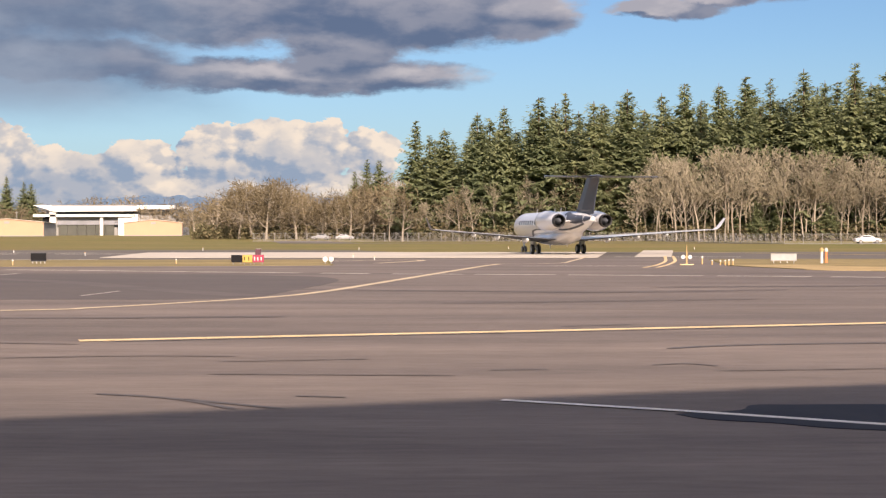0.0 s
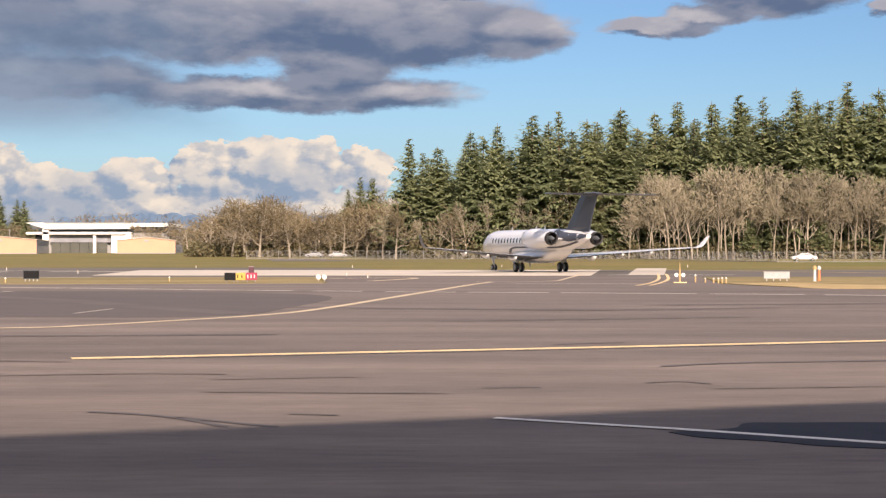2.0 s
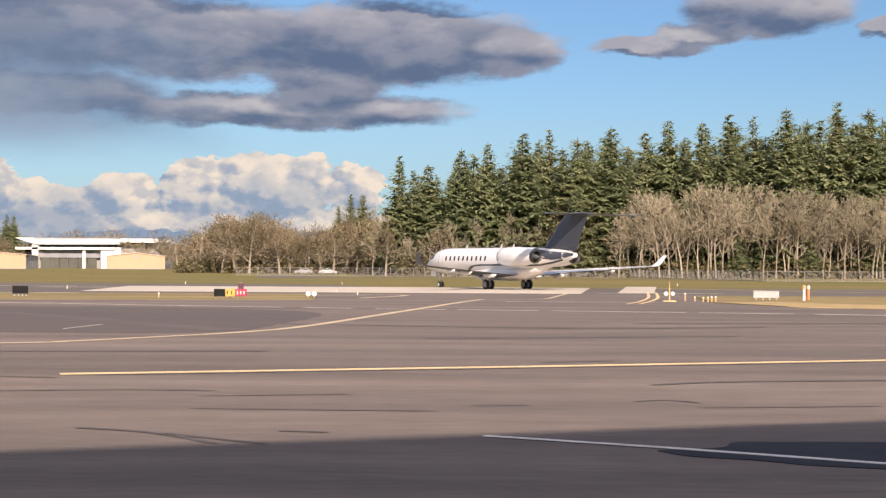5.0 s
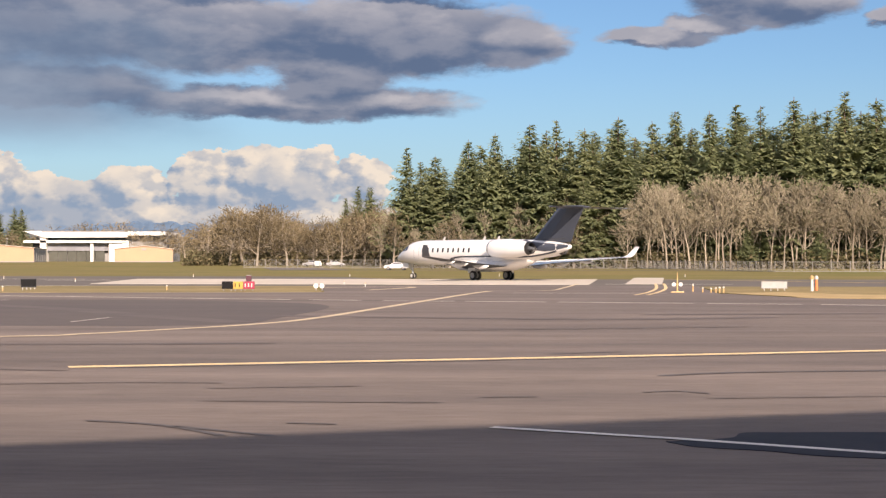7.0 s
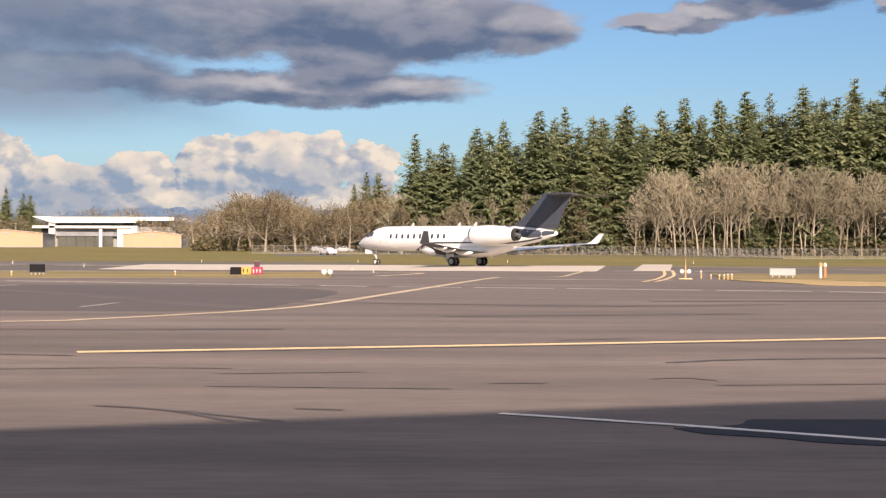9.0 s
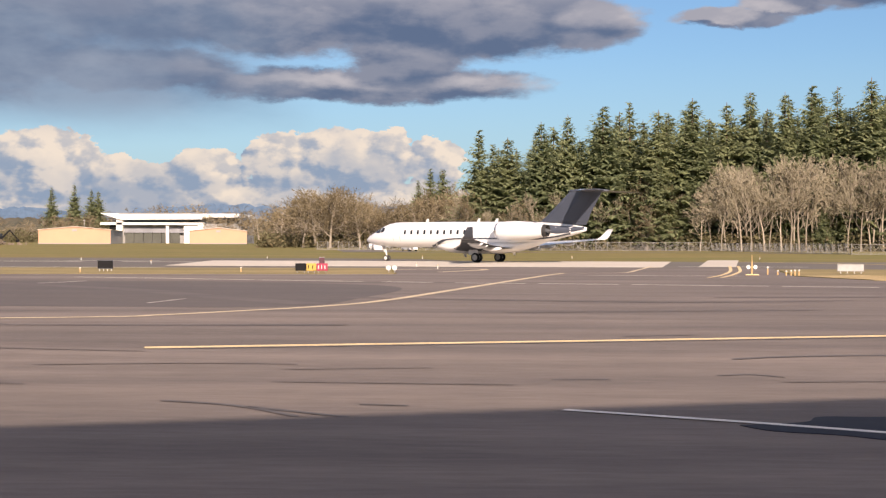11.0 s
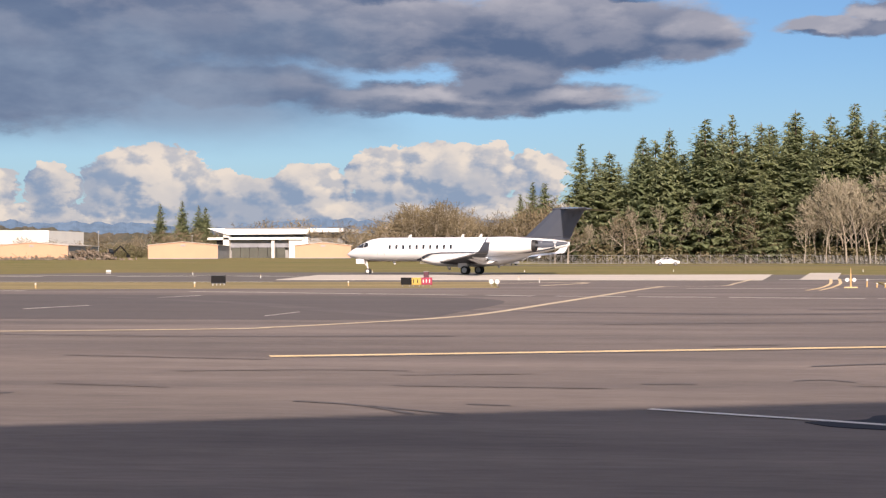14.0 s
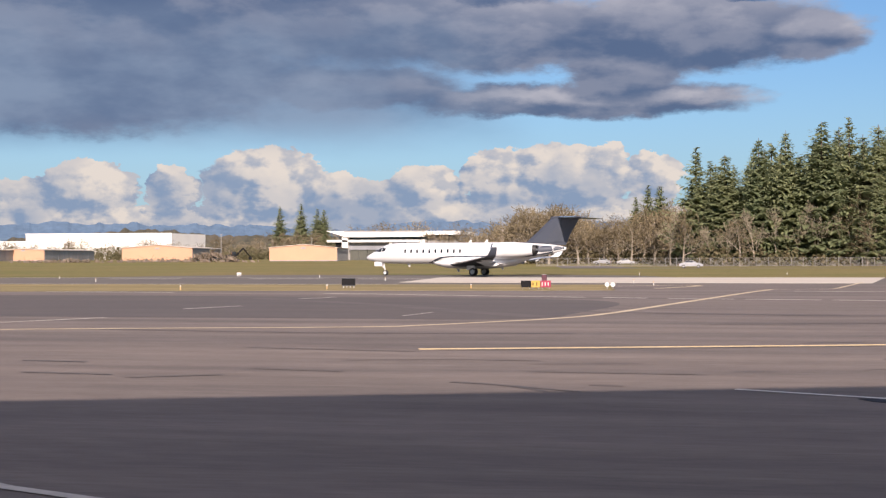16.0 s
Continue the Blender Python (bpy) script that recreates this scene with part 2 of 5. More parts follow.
M_TAR = material("tar_mark", (0.078, 0.066, 0.062), 0.7, scale=1.5, grain=0.2, grain_scale=20)
M_BAND = material("worn_dark_band", (0.084, 0.069, 0.064), 0.8, second=(0.105, 0.086, 0.078), scale=2.0, amount=0.7, grain=0.25, grain_scale=5, stretch=(0.3, 1, 1), spec=0.3)
# matte oil stain; the sky's blue reflection is mixed into its dark colour
M_STAIN = material("oil_stain", (0.016, 0.018, 0.028), 0.85, second=(0.030, 0.030, 0.038), scale=2.2, grain=0.15, grain_scale=12, spec=0.2)
M_PAINT = material("white_aircraft_paint", (0.70, 0.685, 0.67), 0.3, second=(0.67, 0.655, 0.64), scale=3.0, grain=0.02, coat=0.6)
M_NAVY = material("slate_aircraft_paint", (0.046, 0.052, 0.070), 0.45, second=(0.040, 0.046, 0.062), scale=2.0, grain=0.03, coat=0.1)
M_WINGGREY = material("wing_grey_paint", (0.55, 0.56, 0.58), 0.35, second=(0.48, 0.49, 0.51), scale=1.5, grain=0.04, coat=0.3)
# dark grey for seams and fittings; on the wing's underside it stands for shade
M_UNDER = material("dark_grey_and_underside_shade", (0.085, 0.09, 0.10), 0.6, scale=1.5, grain=0.04, spec=0.2)
M_STEEL = material("polished_metal", (0.75, 0.74, 0.72), 0.22, metal=1.0, scale=0.8, grain=0.05)
M_BLACK = material("soot_black_metal", (0.016, 0.015, 0.015), 0.6, scale=0.5, grain=0.1)
M_TYRE = material("tyre_rubber", (0.022, 0.021, 0.02), 0.8, scale=0.3, grain=0.15)
M_GLASS = material("dark_cabin_glass", (0.02, 0.023, 0.028), 0.08, scale=0.5, grain=0.0)
M_TAN = material("tan_sheet_metal", (0.47, 0.258, 0.150), 0.6, second=(0.42, 0.235, 0.14), scale=5.0, grain=0.05, grain_scale=3)
M_TANROOF = material("pale_roof_metal", (0.55, 0.47, 0.37), 0.5, scale=5.0, grain=0.05)
M_GREYWALL = material("grey_sheet_metal", (0.24, 0.24, 0.26), 0.6, scale=6.0, grain=0.05)
M_WHITEWALL = material("white_wall_panel", (0.74, 0.71, 0.66), 0.6, second=(0.69, 0.66, 0.62), scale=8.0, grain=0.03)
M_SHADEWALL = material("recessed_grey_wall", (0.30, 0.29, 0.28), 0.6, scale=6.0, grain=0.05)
M_POST = material("galvanised_steel", (0.27, 0.255, 0.235), 0.6, metal=0.0, scale=1.0, grain=0.1)
M_BARK = material("grey_bark", (0.34, 0.29, 0.225), 0.9, second=(0.21, 0.175, 0.135), scale=1.5, grain=0.3, grain_scale=8, spread=0.25, spec=0.1)
M_OAKTWIG = material("brown_oak_twigs", (0.185, 0.145, 0.088), 0.95, second=(0.12, 0.098, 0.060), scale=3.0, grain=0.25, grain_scale=3, spread=0.3, spec=0.1)
M_TWIG = material("lichened_twigs", (0.315, 0.272, 0.195), 0.95, second=(0.19, 0.164, 0.114), scale=3.0, grain=0.25, grain_scale=3, spread=0.25, spec=0.1)
M_REDTWIG = material("reddish_twigs", (0.24, 0.15, 0.10), 0.95, second=(0.17, 0.11, 0.08), scale=3.0, grain=0.25, grain_scale=3, spread=0.2, spec=0.1)
M_FIRBARK = material("fir_bark", (0.14, 0.10, 0.075), 0.9, scale=1.0, grain=0.3, grain_scale=6, spec=0.1)
M_NEEDLE = leafy("fir_needles", (0.165, 0.198, 0.108), (0.335, 0.350, 0.190), 0.50)
M_SHRUB = leafy("undergrowth", (0.075, 0.085, 0.040), (0.19, 0.15, 0.09))
# wooded hill; the blue is distance haze put into its colour
M_HILL = material("haze_blue_wooded_hill", (0.10, 0.145, 0.21), 0.95, second=(0.08, 0.12, 0.18), scale=120, grain=0.2, grain_scale=0.05, spec=0.0)
M_NEARHILL = material("wooded_rise", (0.10, 0.085, 0.065), 0.95, second=(0.07, 0.07, 0.055), scale=40, grain=0.3, grain_scale=0.15, spec=0.0)
M_SIGNBLACK = material("black_sign_face", (0.008, 0.008, 0.009), 0.7, scale=0.5, grain=0.05, spec=0.15)
M_MAROON = material("maroon_box_paint", (0.075, 0.020, 0.032), 0.6, scale=0.5, grain=0.05)
M_SIGNYELLOW = material("yellow_sign_face", (0.46, 0.29, 0.05), 0.5, scale=0.5, grain=0.04)
M_BOARD = material("grey_white_board", (0.37, 0.36, 0.35), 0.6, scale=0.6, grain=0.06)
# dark tone of the hall's shaded interior, given as a colour
M_DIM = material("interior_shade_grey", (0.075, 0.075, 0.060), 0.7, scale=3.0, grain=0.1)
M_SIGNRED = material("red_sign_face", (0.30, 0.02, 0.055), 0.5, scale=0.5, grain=0.04)
M_WHITE = material("white_enamel", (0.60, 0.58, 0.54), 0.45, scale=0.8, grain=0.04)
M_AMBER = material("amber_fixture", (0.52, 0.34, 0.15), 0.5, scale=0.5, grain=0.05)
M_ORANGE = material("orange_band", (0.75, 0.22, 0.08), 0.55, scale=0.5, grain=0.05)
M_RUBBLE = material("rubble_and_brush", (0.20, 0.15, 0.11), 0.9, second=(0.11, 0.09, 0.07), scale=2.0, grain=0.3, grain_scale=3)


# ---- mesh helpers ----
def mesh_ob(name, verts, faces, mat, parent=None, label="", smooth=False):
    me = bpy.data.meshes.new(name)
    me.from_pydata([tuple(v) for v in verts], [], [tuple(f) for f in faces])
    for m in (mat if isinstance(mat, (list, tuple)) else [mat]):
        me.materials.append(m)
    if smooth:
        me.polygons.foreach_set("use_smooth", [True] * len(me.polygons))
    ob = new(name, me)
    if parent:
        ob.parent = parent
    if label:
        tagged(ob, label)
    return ob


def part(name, bm, mat, parent=None, label="", smooth=False):
    bmesh.ops.recalc_face_normals(bm, faces=bm.faces)
    me = bpy.data.meshes.new(name)
    bm.to_mesh(me)
    bm.free()
    for m in (mat if isinstance(mat, (list, tuple)) else [mat]):
        me.materials.append(m)
    if smooth:
        me.polygons.foreach_set("use_smooth", [True] * len(me.polygons))
    ob = new(name, me)
    if parent:
        ob.parent = parent
    if label:
        tagged(ob, label)
    return ob


def box(bm, x0, x1, y0, y1, z0, z1, bevel=0.0, m=None):
    r = bmesh.ops.create_cube(bm, size=1.0)["verts"]
    bmesh.ops.transform(bm, verts=r, matrix=Matrix.LocRotScale(((x0 + x1) / 2, (y0 + y1) / 2, (z0 + z1) / 2), None, (x1 - x0, y1 - y0, z1 - z0)))
    if bevel:
        edges = list({e for v in r for e in v.link_edges})
        r = [v for f in bmesh.ops.bevel(bm, geom=edges, offset=bevel, segments=1, affect="EDGES")["faces"] for v in f.verts] + [v for v in r if v.is_valid]
        r = list(set(r))
    if m:
        bmesh.ops.transform(bm, verts=r, matrix=m)


def rod(bm, a, b, r0, r1=None, sides=8):
    a, b = Vector(a), Vector(b)
    r1 = r0 if r1 is None else r1
    v = bmesh.ops.create_cone(bm, cap_ends=True, segments=sides, radius1=r0, radius2=r1, depth=(b - a).length)["verts"]
    q = (b - a).to_track_quat("Z", "Y").to_matrix().to_4x4()
    bmesh.ops.transform(bm, verts=v, matrix=Matrix.Translation((a + b) / 2) @ q)


def loft(bm, rings, cap=True):
    """Skins rings of equal length."""
    rows = [[bm.verts.new(p) for p in ring] for ring in rings]
    k = len(rows[0])
    for a, b in zip(rows, rows[1:]):
        for i in range(k):
            bm.faces.new((a[i], a[(i + 1) % k], b[(i + 1) % k], b[i]))
    if cap:
        bm.faces.new(rows[0][::-1])
        bm.faces.new(rows[-1])
    return rows


def thing(name, m, label, category, group="", kind=""):
    ob = new(name)
    ob.matrix_basis = m
    return tagged(ob, label, category, group, kind)


# ---- ground ----
def rise(y):
    return 0.8 * min(1.0, max(0.0, (y - 345.0) / 135.0))


def ground_sheet():
    ys = [-700, -300, -100, 0, 90, 200, 345, 370, 400, 440, 480, 600, 900, 1500, 2600, 4700]
    xs = [-4500, -2000, -900, -400, -150, 0, 150, 400, 900, 2000, 4500]
    verts = [(x, y, rise(y)) for y in ys for x in xs]
    k = len(xs)
    faces = [(j * k + i, j * k + i + 1, (j + 1) * k + i + 1, (j + 1) * k + i) for j in range(len(ys) - 1) for i in range(k - 1)]
    tagged(mesh_ob("ground", verts, faces, M_GRASS), "mown green field grass reaching the horizon", "ground", kind="structure")


def sheet(name, outline, z, mat, label, category, kind="structure", thick=0.02, parent=None):
    """A flat slab from its outline, with its edge going down."""
    n = len(outline)
    verts = [(x, y, z) for x, y in outline] + [(x, y, z - thick) for x, y in outline]
    faces = [tuple(range(n))] + [(i, i + n, (i + 1) % n + n, (i + 1) % n) for i in range(n)]
    ob = mesh_ob(name, verts, faces, mat, parent)
    if label:
        tagged(ob, label, category, kind=kind)
    return ob


def ribbon(name, pts, width, z, mat, label, category="marking", widths=None):
    left, right = [], []
    for i, p in enumerate(pts):
        a, b = Vector(pts[max(i - 1, 0)]), Vector(pts[min(i + 1, len(pts) - 1)])
        d = (b - a).normalized()
        s = Vector((-d.y, d.x)) * (widths[i] if widths else width) / 2
        left.append((p[0] + s.x, p[1] + s.y, z))
        right.append((p[0] - s.x, p[1] - s.y, z))
    n = len(pts)
    faces = [(i, n + i, n + i + 1, i + 1) for i in range(n - 1)]
    return tagged(mesh_ob(name, left + right, faces, mat), label, category, kind="structure")


def smooth_line(pts, steps=8):
    """Catmull-Rom through the points."""
    out = []
    p = [Vector(q) for q in (pts[0], *pts, pts[-1])]
    for i in range(1, len(p) - 2):
        for j in range(steps):
            t = j / steps
            out.append(0.5 * (2 * p[i] + (p[i + 1] - p[i - 1]) * t + (2 * p[i - 1] - 5 * p[i] + 4 * p[i + 1] - p[i + 2]) * t * t
                              + (3 * p[i] - p[i - 1] - 3 * p[i + 1] + p[i + 2]) * t ** 3))
    return [tuple(q) for q in out] + [tuple(pts[-1])]


ground_sheet()
sheet("apron", [(-420, -120), (420, -120), (420, -10), (120, 50), (60, 69), (24, 81), (20.2, 86), (17.8, 95), (20.4, 118), (20.6, 121), (-9, 121), (-7, 98), (-12, 97), (-28, 95.5), (-60, 89), (-420, 30)],
      0.03, M_ASPHALT, "weathered grey-brown asphalt apron with sealed seams", "apron")
sheet("runway", [(-900, 118), (900, 118), (900, 160), (-900, 160)], 0.02, M_RUNWAY, "dark asphalt runway beyond the apron", "runway")
sheet("runway_turn_pad", [(-75, 159.9), (-4, 159.9), (-10, 178), (-20, 184), (-62, 184)], 0.018, M_RUNWAY, "asphalt turning pad at the runway side", "runway")
sheet("runway_concrete", [(-29, 129), (12.8, 126), (17.2, 160), (-31, 160)], 0.04, M_CONCRETE, "pale concrete stretch of the runway", "runway")
sheet("runway_concrete", [(16.2, 129), (19.3, 129), (26, 172), (22.6, 172)], 0.04, M_CONCRETE, "pale concrete block marking beside the runway", "runway")
sheet("grass_verge", [(-7.2, 98), (-9.2, 117.8), (-420, 117.8), (-420, 31), (-60, 89.2), (-28, 95.8), (-12, 97.2)], 0.05, M_DRY, "dry yellow-brown grass verge beside the apron", "verge")
sheet("grass_verge", [(18.0, 95), (20.4, 86.2), (24.1, 81.3), (60, 69.2), (120, 50.2), (420, -9), (420, 117.8), (20.6, 117.8)], 0.05, M_DRY, "dry yellow-brown grass verge beside the apron", "verge")
sheet("fresh_asphalt_patch", smooth_line([(-70, 50.5), (-40, 49.6), (-13.9, 48.8), (-8.48, 48.7), (-6.2, 51.0), (-5.6, 56), (-4.6, 66), (-5.4, 72), (-8.05, 75.2), (-15.23, 79.0), (-22.6, 79.6), (-40, 82), (-70, 78)], 4), 0.036, M_DARK,
      "darker newer asphalt patch on the apron", "pavement")
EDGE = ((-60, -24.9, -21, -13.4, -7.7, -2, 7.8, 12.5, 17.4, 21, 60), (93, 87.5, 86.1, 82.4, 80, 77.8, 75.4, 73.8, 72.4, 70.8, 54))      # apron boundary, x and y
ribbon("yellow_line", [(-7.25, 30.35), (3, 33.45), (14, 37.05), (40, 45.3)], 0.50, 0.040, M_YELLOW, "bright yellow painted taxi line on the apron")
ribbon("yellow_line_border", [(-6.6, 30.55), (3, 33.45), (14, 37.05), (40, 45.3)], 1.0, 0.037, M_TAR, "black border of the yellow taxi line")
ribbon("curved_taxi_line", smooth_line([(-46, 30), (-24, 38.6), (-12.0, 42.1), (-10.0, 43.6), (-8.1, 46.3), (-5.95, 49.9), (-4.3, 55.1), (-1.85, 69.4), (2.03, 92.4), (3.7, 101)]), 0.42, 0.042, M_FADED,
       "faded yellow curved taxi line")
ribbon("taxi_line", smooth_line([(2.6, 101), (7.6, 103), (9.5, 112), (12.3, 130)]), 0.3, 0.043, M_FADED, "faded yellow taxi line to the runway")
for pts in ([(12.7, 90.6), (14.5, 98.3), (16.9, 111), (19.9, 132)], [(11.9, 90.3), (13.8, 98), (16.2, 111), (19.2, 132)]):
    ribbon("hold_line", smooth_line(pts), 0.24, 0.045, M_YELLOW, "yellow painted runway edge curve")
for a, b in ((-60, -50), (-46, -36), (-25, -20.8), (-20.6, -13.6), (-13.4, -7.5), (-6.4, -3.8), (-2.6, 1.0), (1.6, 5.6), (6.2, 12.6), (13.2, 17.5), (18.3, 23), (23.6, 34), (35, 60)):
    ribbon("apron_edge_line", [(a, np.interp(a, *EDGE)), (b, np.interp(b, *EDGE))], 0.6, 0.0405, M_WHITEMARK, "worn white apron boundary line")
ribbon("inner_line", [(5.0, 95.5), (14.5, 95.0)], 0.5, 0.042, M_WHITEMARK, "worn white line on the connector")
ribbon("verge_line", smooth_line([(-8.5, 112), (-3.2, 116), (-1.6, 113), (-4.5, 104)]), 0.6, 0.043, M_FADED, "faded yellow shoulder curve")
sheet("verge_edge", smooth_line([(18.3, 95.4), (20.4, 87.2), (24.2, 82.0), (60, 70), (60, 77), (30, 88.5), (22.5, 97.5)], 4), 0.056, M_STRAW, "pale straw strip along the verge", "verge")
ribbon("shoulder_line", smooth_line([(22, 166), (26, 158), (40.5, 137), (62, 120)]), 1.5, 0.036, M_STRAW, "pale straw line along the runway shoulder")
for y, w, a, b in ((119.5, 0.9, -300, -27), (157.5, 1.2, -300, -36), (128.7, 1.0, 14.5, 25.2)):
    ribbon("runway_edge_line", [(a, y), (b, y)], w, 0.035, M_WHITEMARK, "white runway edge line")
for a, b in ((-66, -58), (-50, -42), (-38, -28)):
    ribbon("runway_dash", [(a, 150), (b, 150)], 1.8, 0.038, M_WHITEMARK, "white painted runway stripe")
for p, q in (((-25.8, 43.9), (-23.6, 48.6)), ((-24, 58.6), (-22.7, 63)), ((-23.2, 74.9), (-22, 79))):
    ribbon("stand_line", [p, q], 0.30, 0.042, M_WHITEMARK, "short worn white stand line")
ribbon("stand_line", [(-12.27, 51.8), (-11.8, 55.7)], 0.14, 0.042, M_WHITEMARK, "short faint white stand line")
ribbon("stand_line", [(0.75, 19.55), (2.91, 18.32), (5.01, 16.97), (9, 14.4)], 0.17, 0.0425, M_CLEARMARK, "thin white stand line on the apron")
ribbon("stand_line", [(-9.5, 8.4), (-6.85, 6.5), (-5.0, 5.6), (-3.2, 4.56), (-1.5, 3.4)], 0.2, 0.042, M_WHITEMARK, "curved pale line on the apron")
for pts, w in (([(-4.64, 20.37), (-3.85, 20.02), (-3.26, 19.54), (-2.55, 18.61)], 0.13), ([(-3.35, 19.72), (-2.63, 19.15), (-1.93, 18.6)], 0.12),
               ([(4.14, 28.13), (5.68, 28.95), (8.72, 29.51), (14, 30.4)], 0.22), ([(3.38, 24.68), (3.96, 24.89), (4.43, 24.46)], 0.10),
               ([(0.7, 23.8), (1.67, 23.89)], 0.08), ([(-1.94, 20.07), (-1.26, 19.92)], 0.10), ([(-15.6, 24.9), (-13.84, 24.62)], 0.22),
               ([(-14.0, 21.5), (-11.77, 21.12)], 0.16), ([(-11.24, 20.42), (-9.49, 21.43)], 0.13), ([(2.6, 34.6), (4.4, 35.4)], 0.14)):
    ribbon("tar_mark", smooth_line(pts), w, 0.0395, M_TAR, "dark curved tyre and tar mark", "mark", [w * 0.35] + [w] * (8 * (len(pts) - 1) - 1) + [w * 0.3])
for pts, w in (([(-26, 76), (-19.88, 69.77), (-15.65, 65.05), (-11.15, 57.9), (-6.27, 51.23)], 1.5), ([(-6, 57.4), (-1.47, 56.07), (5.63, 54.38), (12.73, 56.37)], 1.0),
               ([(8, 59), (22, 61)], 1.2), ([(-22, 40), (-12, 38.4), (-4, 38.8)], 0.6), ([(0, 46), (10, 48.5)], 0.5), ([(-8.2, 26.1), (-5.5, 26.6), (-3.6, 26.5)], 0.14), ([(-3.6, 23.2), (0.2, 22.9)], 0.12), ([(4.2, 23.6), (7.2, 24.0)], 0.10),
               ([(-9.5, 23.2), (-7.2, 22.6)], 0.12), ([(-3.8, 25.4), (-1.2, 25.9)], 0.10), ([(-12, 30.5), (-7, 29.4)], 0.2)):
    ribbon("sealed_band", smooth_line(pts), w, 0.0385, M_BAND, "darker worn band across the asphalt", "mark", [w * 0.3] + [w] * (8 * (len(pts) - 1) - 1) + [w * 0.2])
sheet("oil_stain", smooth_line([(2.75, 18.05), (3.05, 17.52), (3.71, 17.2), (4.24, 16.75), (4.91, 16.5), (6.4, 15.9), (8.2, 16.6), (7.4, 18.7), (5.56, 19.0), (4.41, 18.98), (3.85, 18.95), (3.62, 18.45), (3.2, 18.2), (2.75, 18.05)], 4)[:-1],
      0.040, M_STAIN, "large dark wet oil stain on the apron, reflected sky painted in as blue", "stain")


# ---- hangar behind the camera, whose shadow lies on the apron ----
def shade_hangar():
    bm = bmesh.new()
    h = 18.0
    reach = h / math.tan(SUN_EL)
    foot = Vector((0.86, 19.9, 0)) - Vector((-sun_dir.x, -sun_dir.y, 0)).normalized() * reach
    box(bm, -160, 170, -40, 0, 0, h)
    ob = part("hangar", bm, M_WHITEWALL)
    ob.matrix_basis = pose(foot.x, foot.y, 0, 0, 0, 19.27)
    tagged(ob, "tall pale hangar that shades the near apron", "hangar")


shade_hangar()


# ---- the jet ----
def ring(x, cz, ry, rz, n=28, flat=0.0):
    return [(x, math.cos(a) * ry, cz + math.sin(a) * rz * (1 - flat * (math.sin(a) < 0))) for a in (2 * math.pi * i / n for i in range(n))]


BODY = [(14.95, 2.18, 0.05, 0.05), (14.75, 2.2, 0.26, 0.24), (14.3, 2.26, 0.50, 0.46), (13.7, 2.36, 0.74, 0.68), (13.1, 2.48, 0.94, 0.88), (12.5, 2.60, 1.10, 1.06),
        (11.9, 2.68, 1.22, 1.20), (11.0, 2.73, 1.31, 1.29), (10.0, 2.74, 1.34, 1.31), (4.0, 2.74, 1.34, 1.31), (-1.0, 2.74, 1.34, 1.31), (-3.0, 2.76, 1.33, 1.29),
        (-5.0, 2.86, 1.22, 1.17), (-6.5, 2.98, 1.05, 0.98), (-8.0, 3.10, 0.82, 0.78), (-9.5, 3.20, 0.54, 0.53), (-10.4, 3.25, 0.33, 0.33), (-11.0, 3.28, 0.18, 0.18)]


def body_at(x):
    for a, b in zip(BODY, BODY[1:]):
        if a[0] >= x >= b[0]:
            f = (a[0] - x) / (a[0] - b[0])
            return [a[i] + (b[i] - a[i]) * f for i in range(4)]
    return BODY[-1]


def skin(x, z, out=0.012, side=1):
    """A point on the fuselage's skin."""
    _, cz, ry, rz = body_at(x)
    s = max(-1.0, min(1.0, (z - cz) / rz))
    c = math.sqrt(1 - s * s)
    return (x, side * (ry * c + out * c), cz + rz * s + out * s)


def skin_panel(name, outline, mat, parent, side, label="", out=0.012):
    """A thin panel that follows the fuselage, from quads of (x, z) corner columns."""
    bm = bmesh.new()
    cols = [[bm.verts.new(skin(x, z0 + (z1 - z0) * i / 4, out, side)) for i in range(5)] for x, z0, z1 in outline]
    for a, b in zip(cols, cols[1:]):
        for i in range(4):
            bm.faces.new((a[i], b[i], b[i + 1], a[i + 1]))
    return part(name, bm, mat, parent, label, True)


def aerofoil(cx, y, z, chord, thick, n=10):
    """A closed section round the chord, nose forward (+x)."""
    pts = []
    for i in range(n + 1):
        t = 0.5 * (1 - math.cos(math.pi * i / n))
        h = thick * chord * 2.6 * (0.2969 * math.sqrt(t) - 0.126 * t - 0.3516 * t * t + 0.2843 * t ** 3 - 0.1036 * t ** 4) * 1.9
        pts.append((t, h))
    up = [(cx - t * chord, 0.5 * h) for t, h in pts]
    low = [(cx - t * chord, -0.9 * h) for t, h in pts[1:-1]][::-1]
    return [(x, y, z + h) for x, h in up + low]


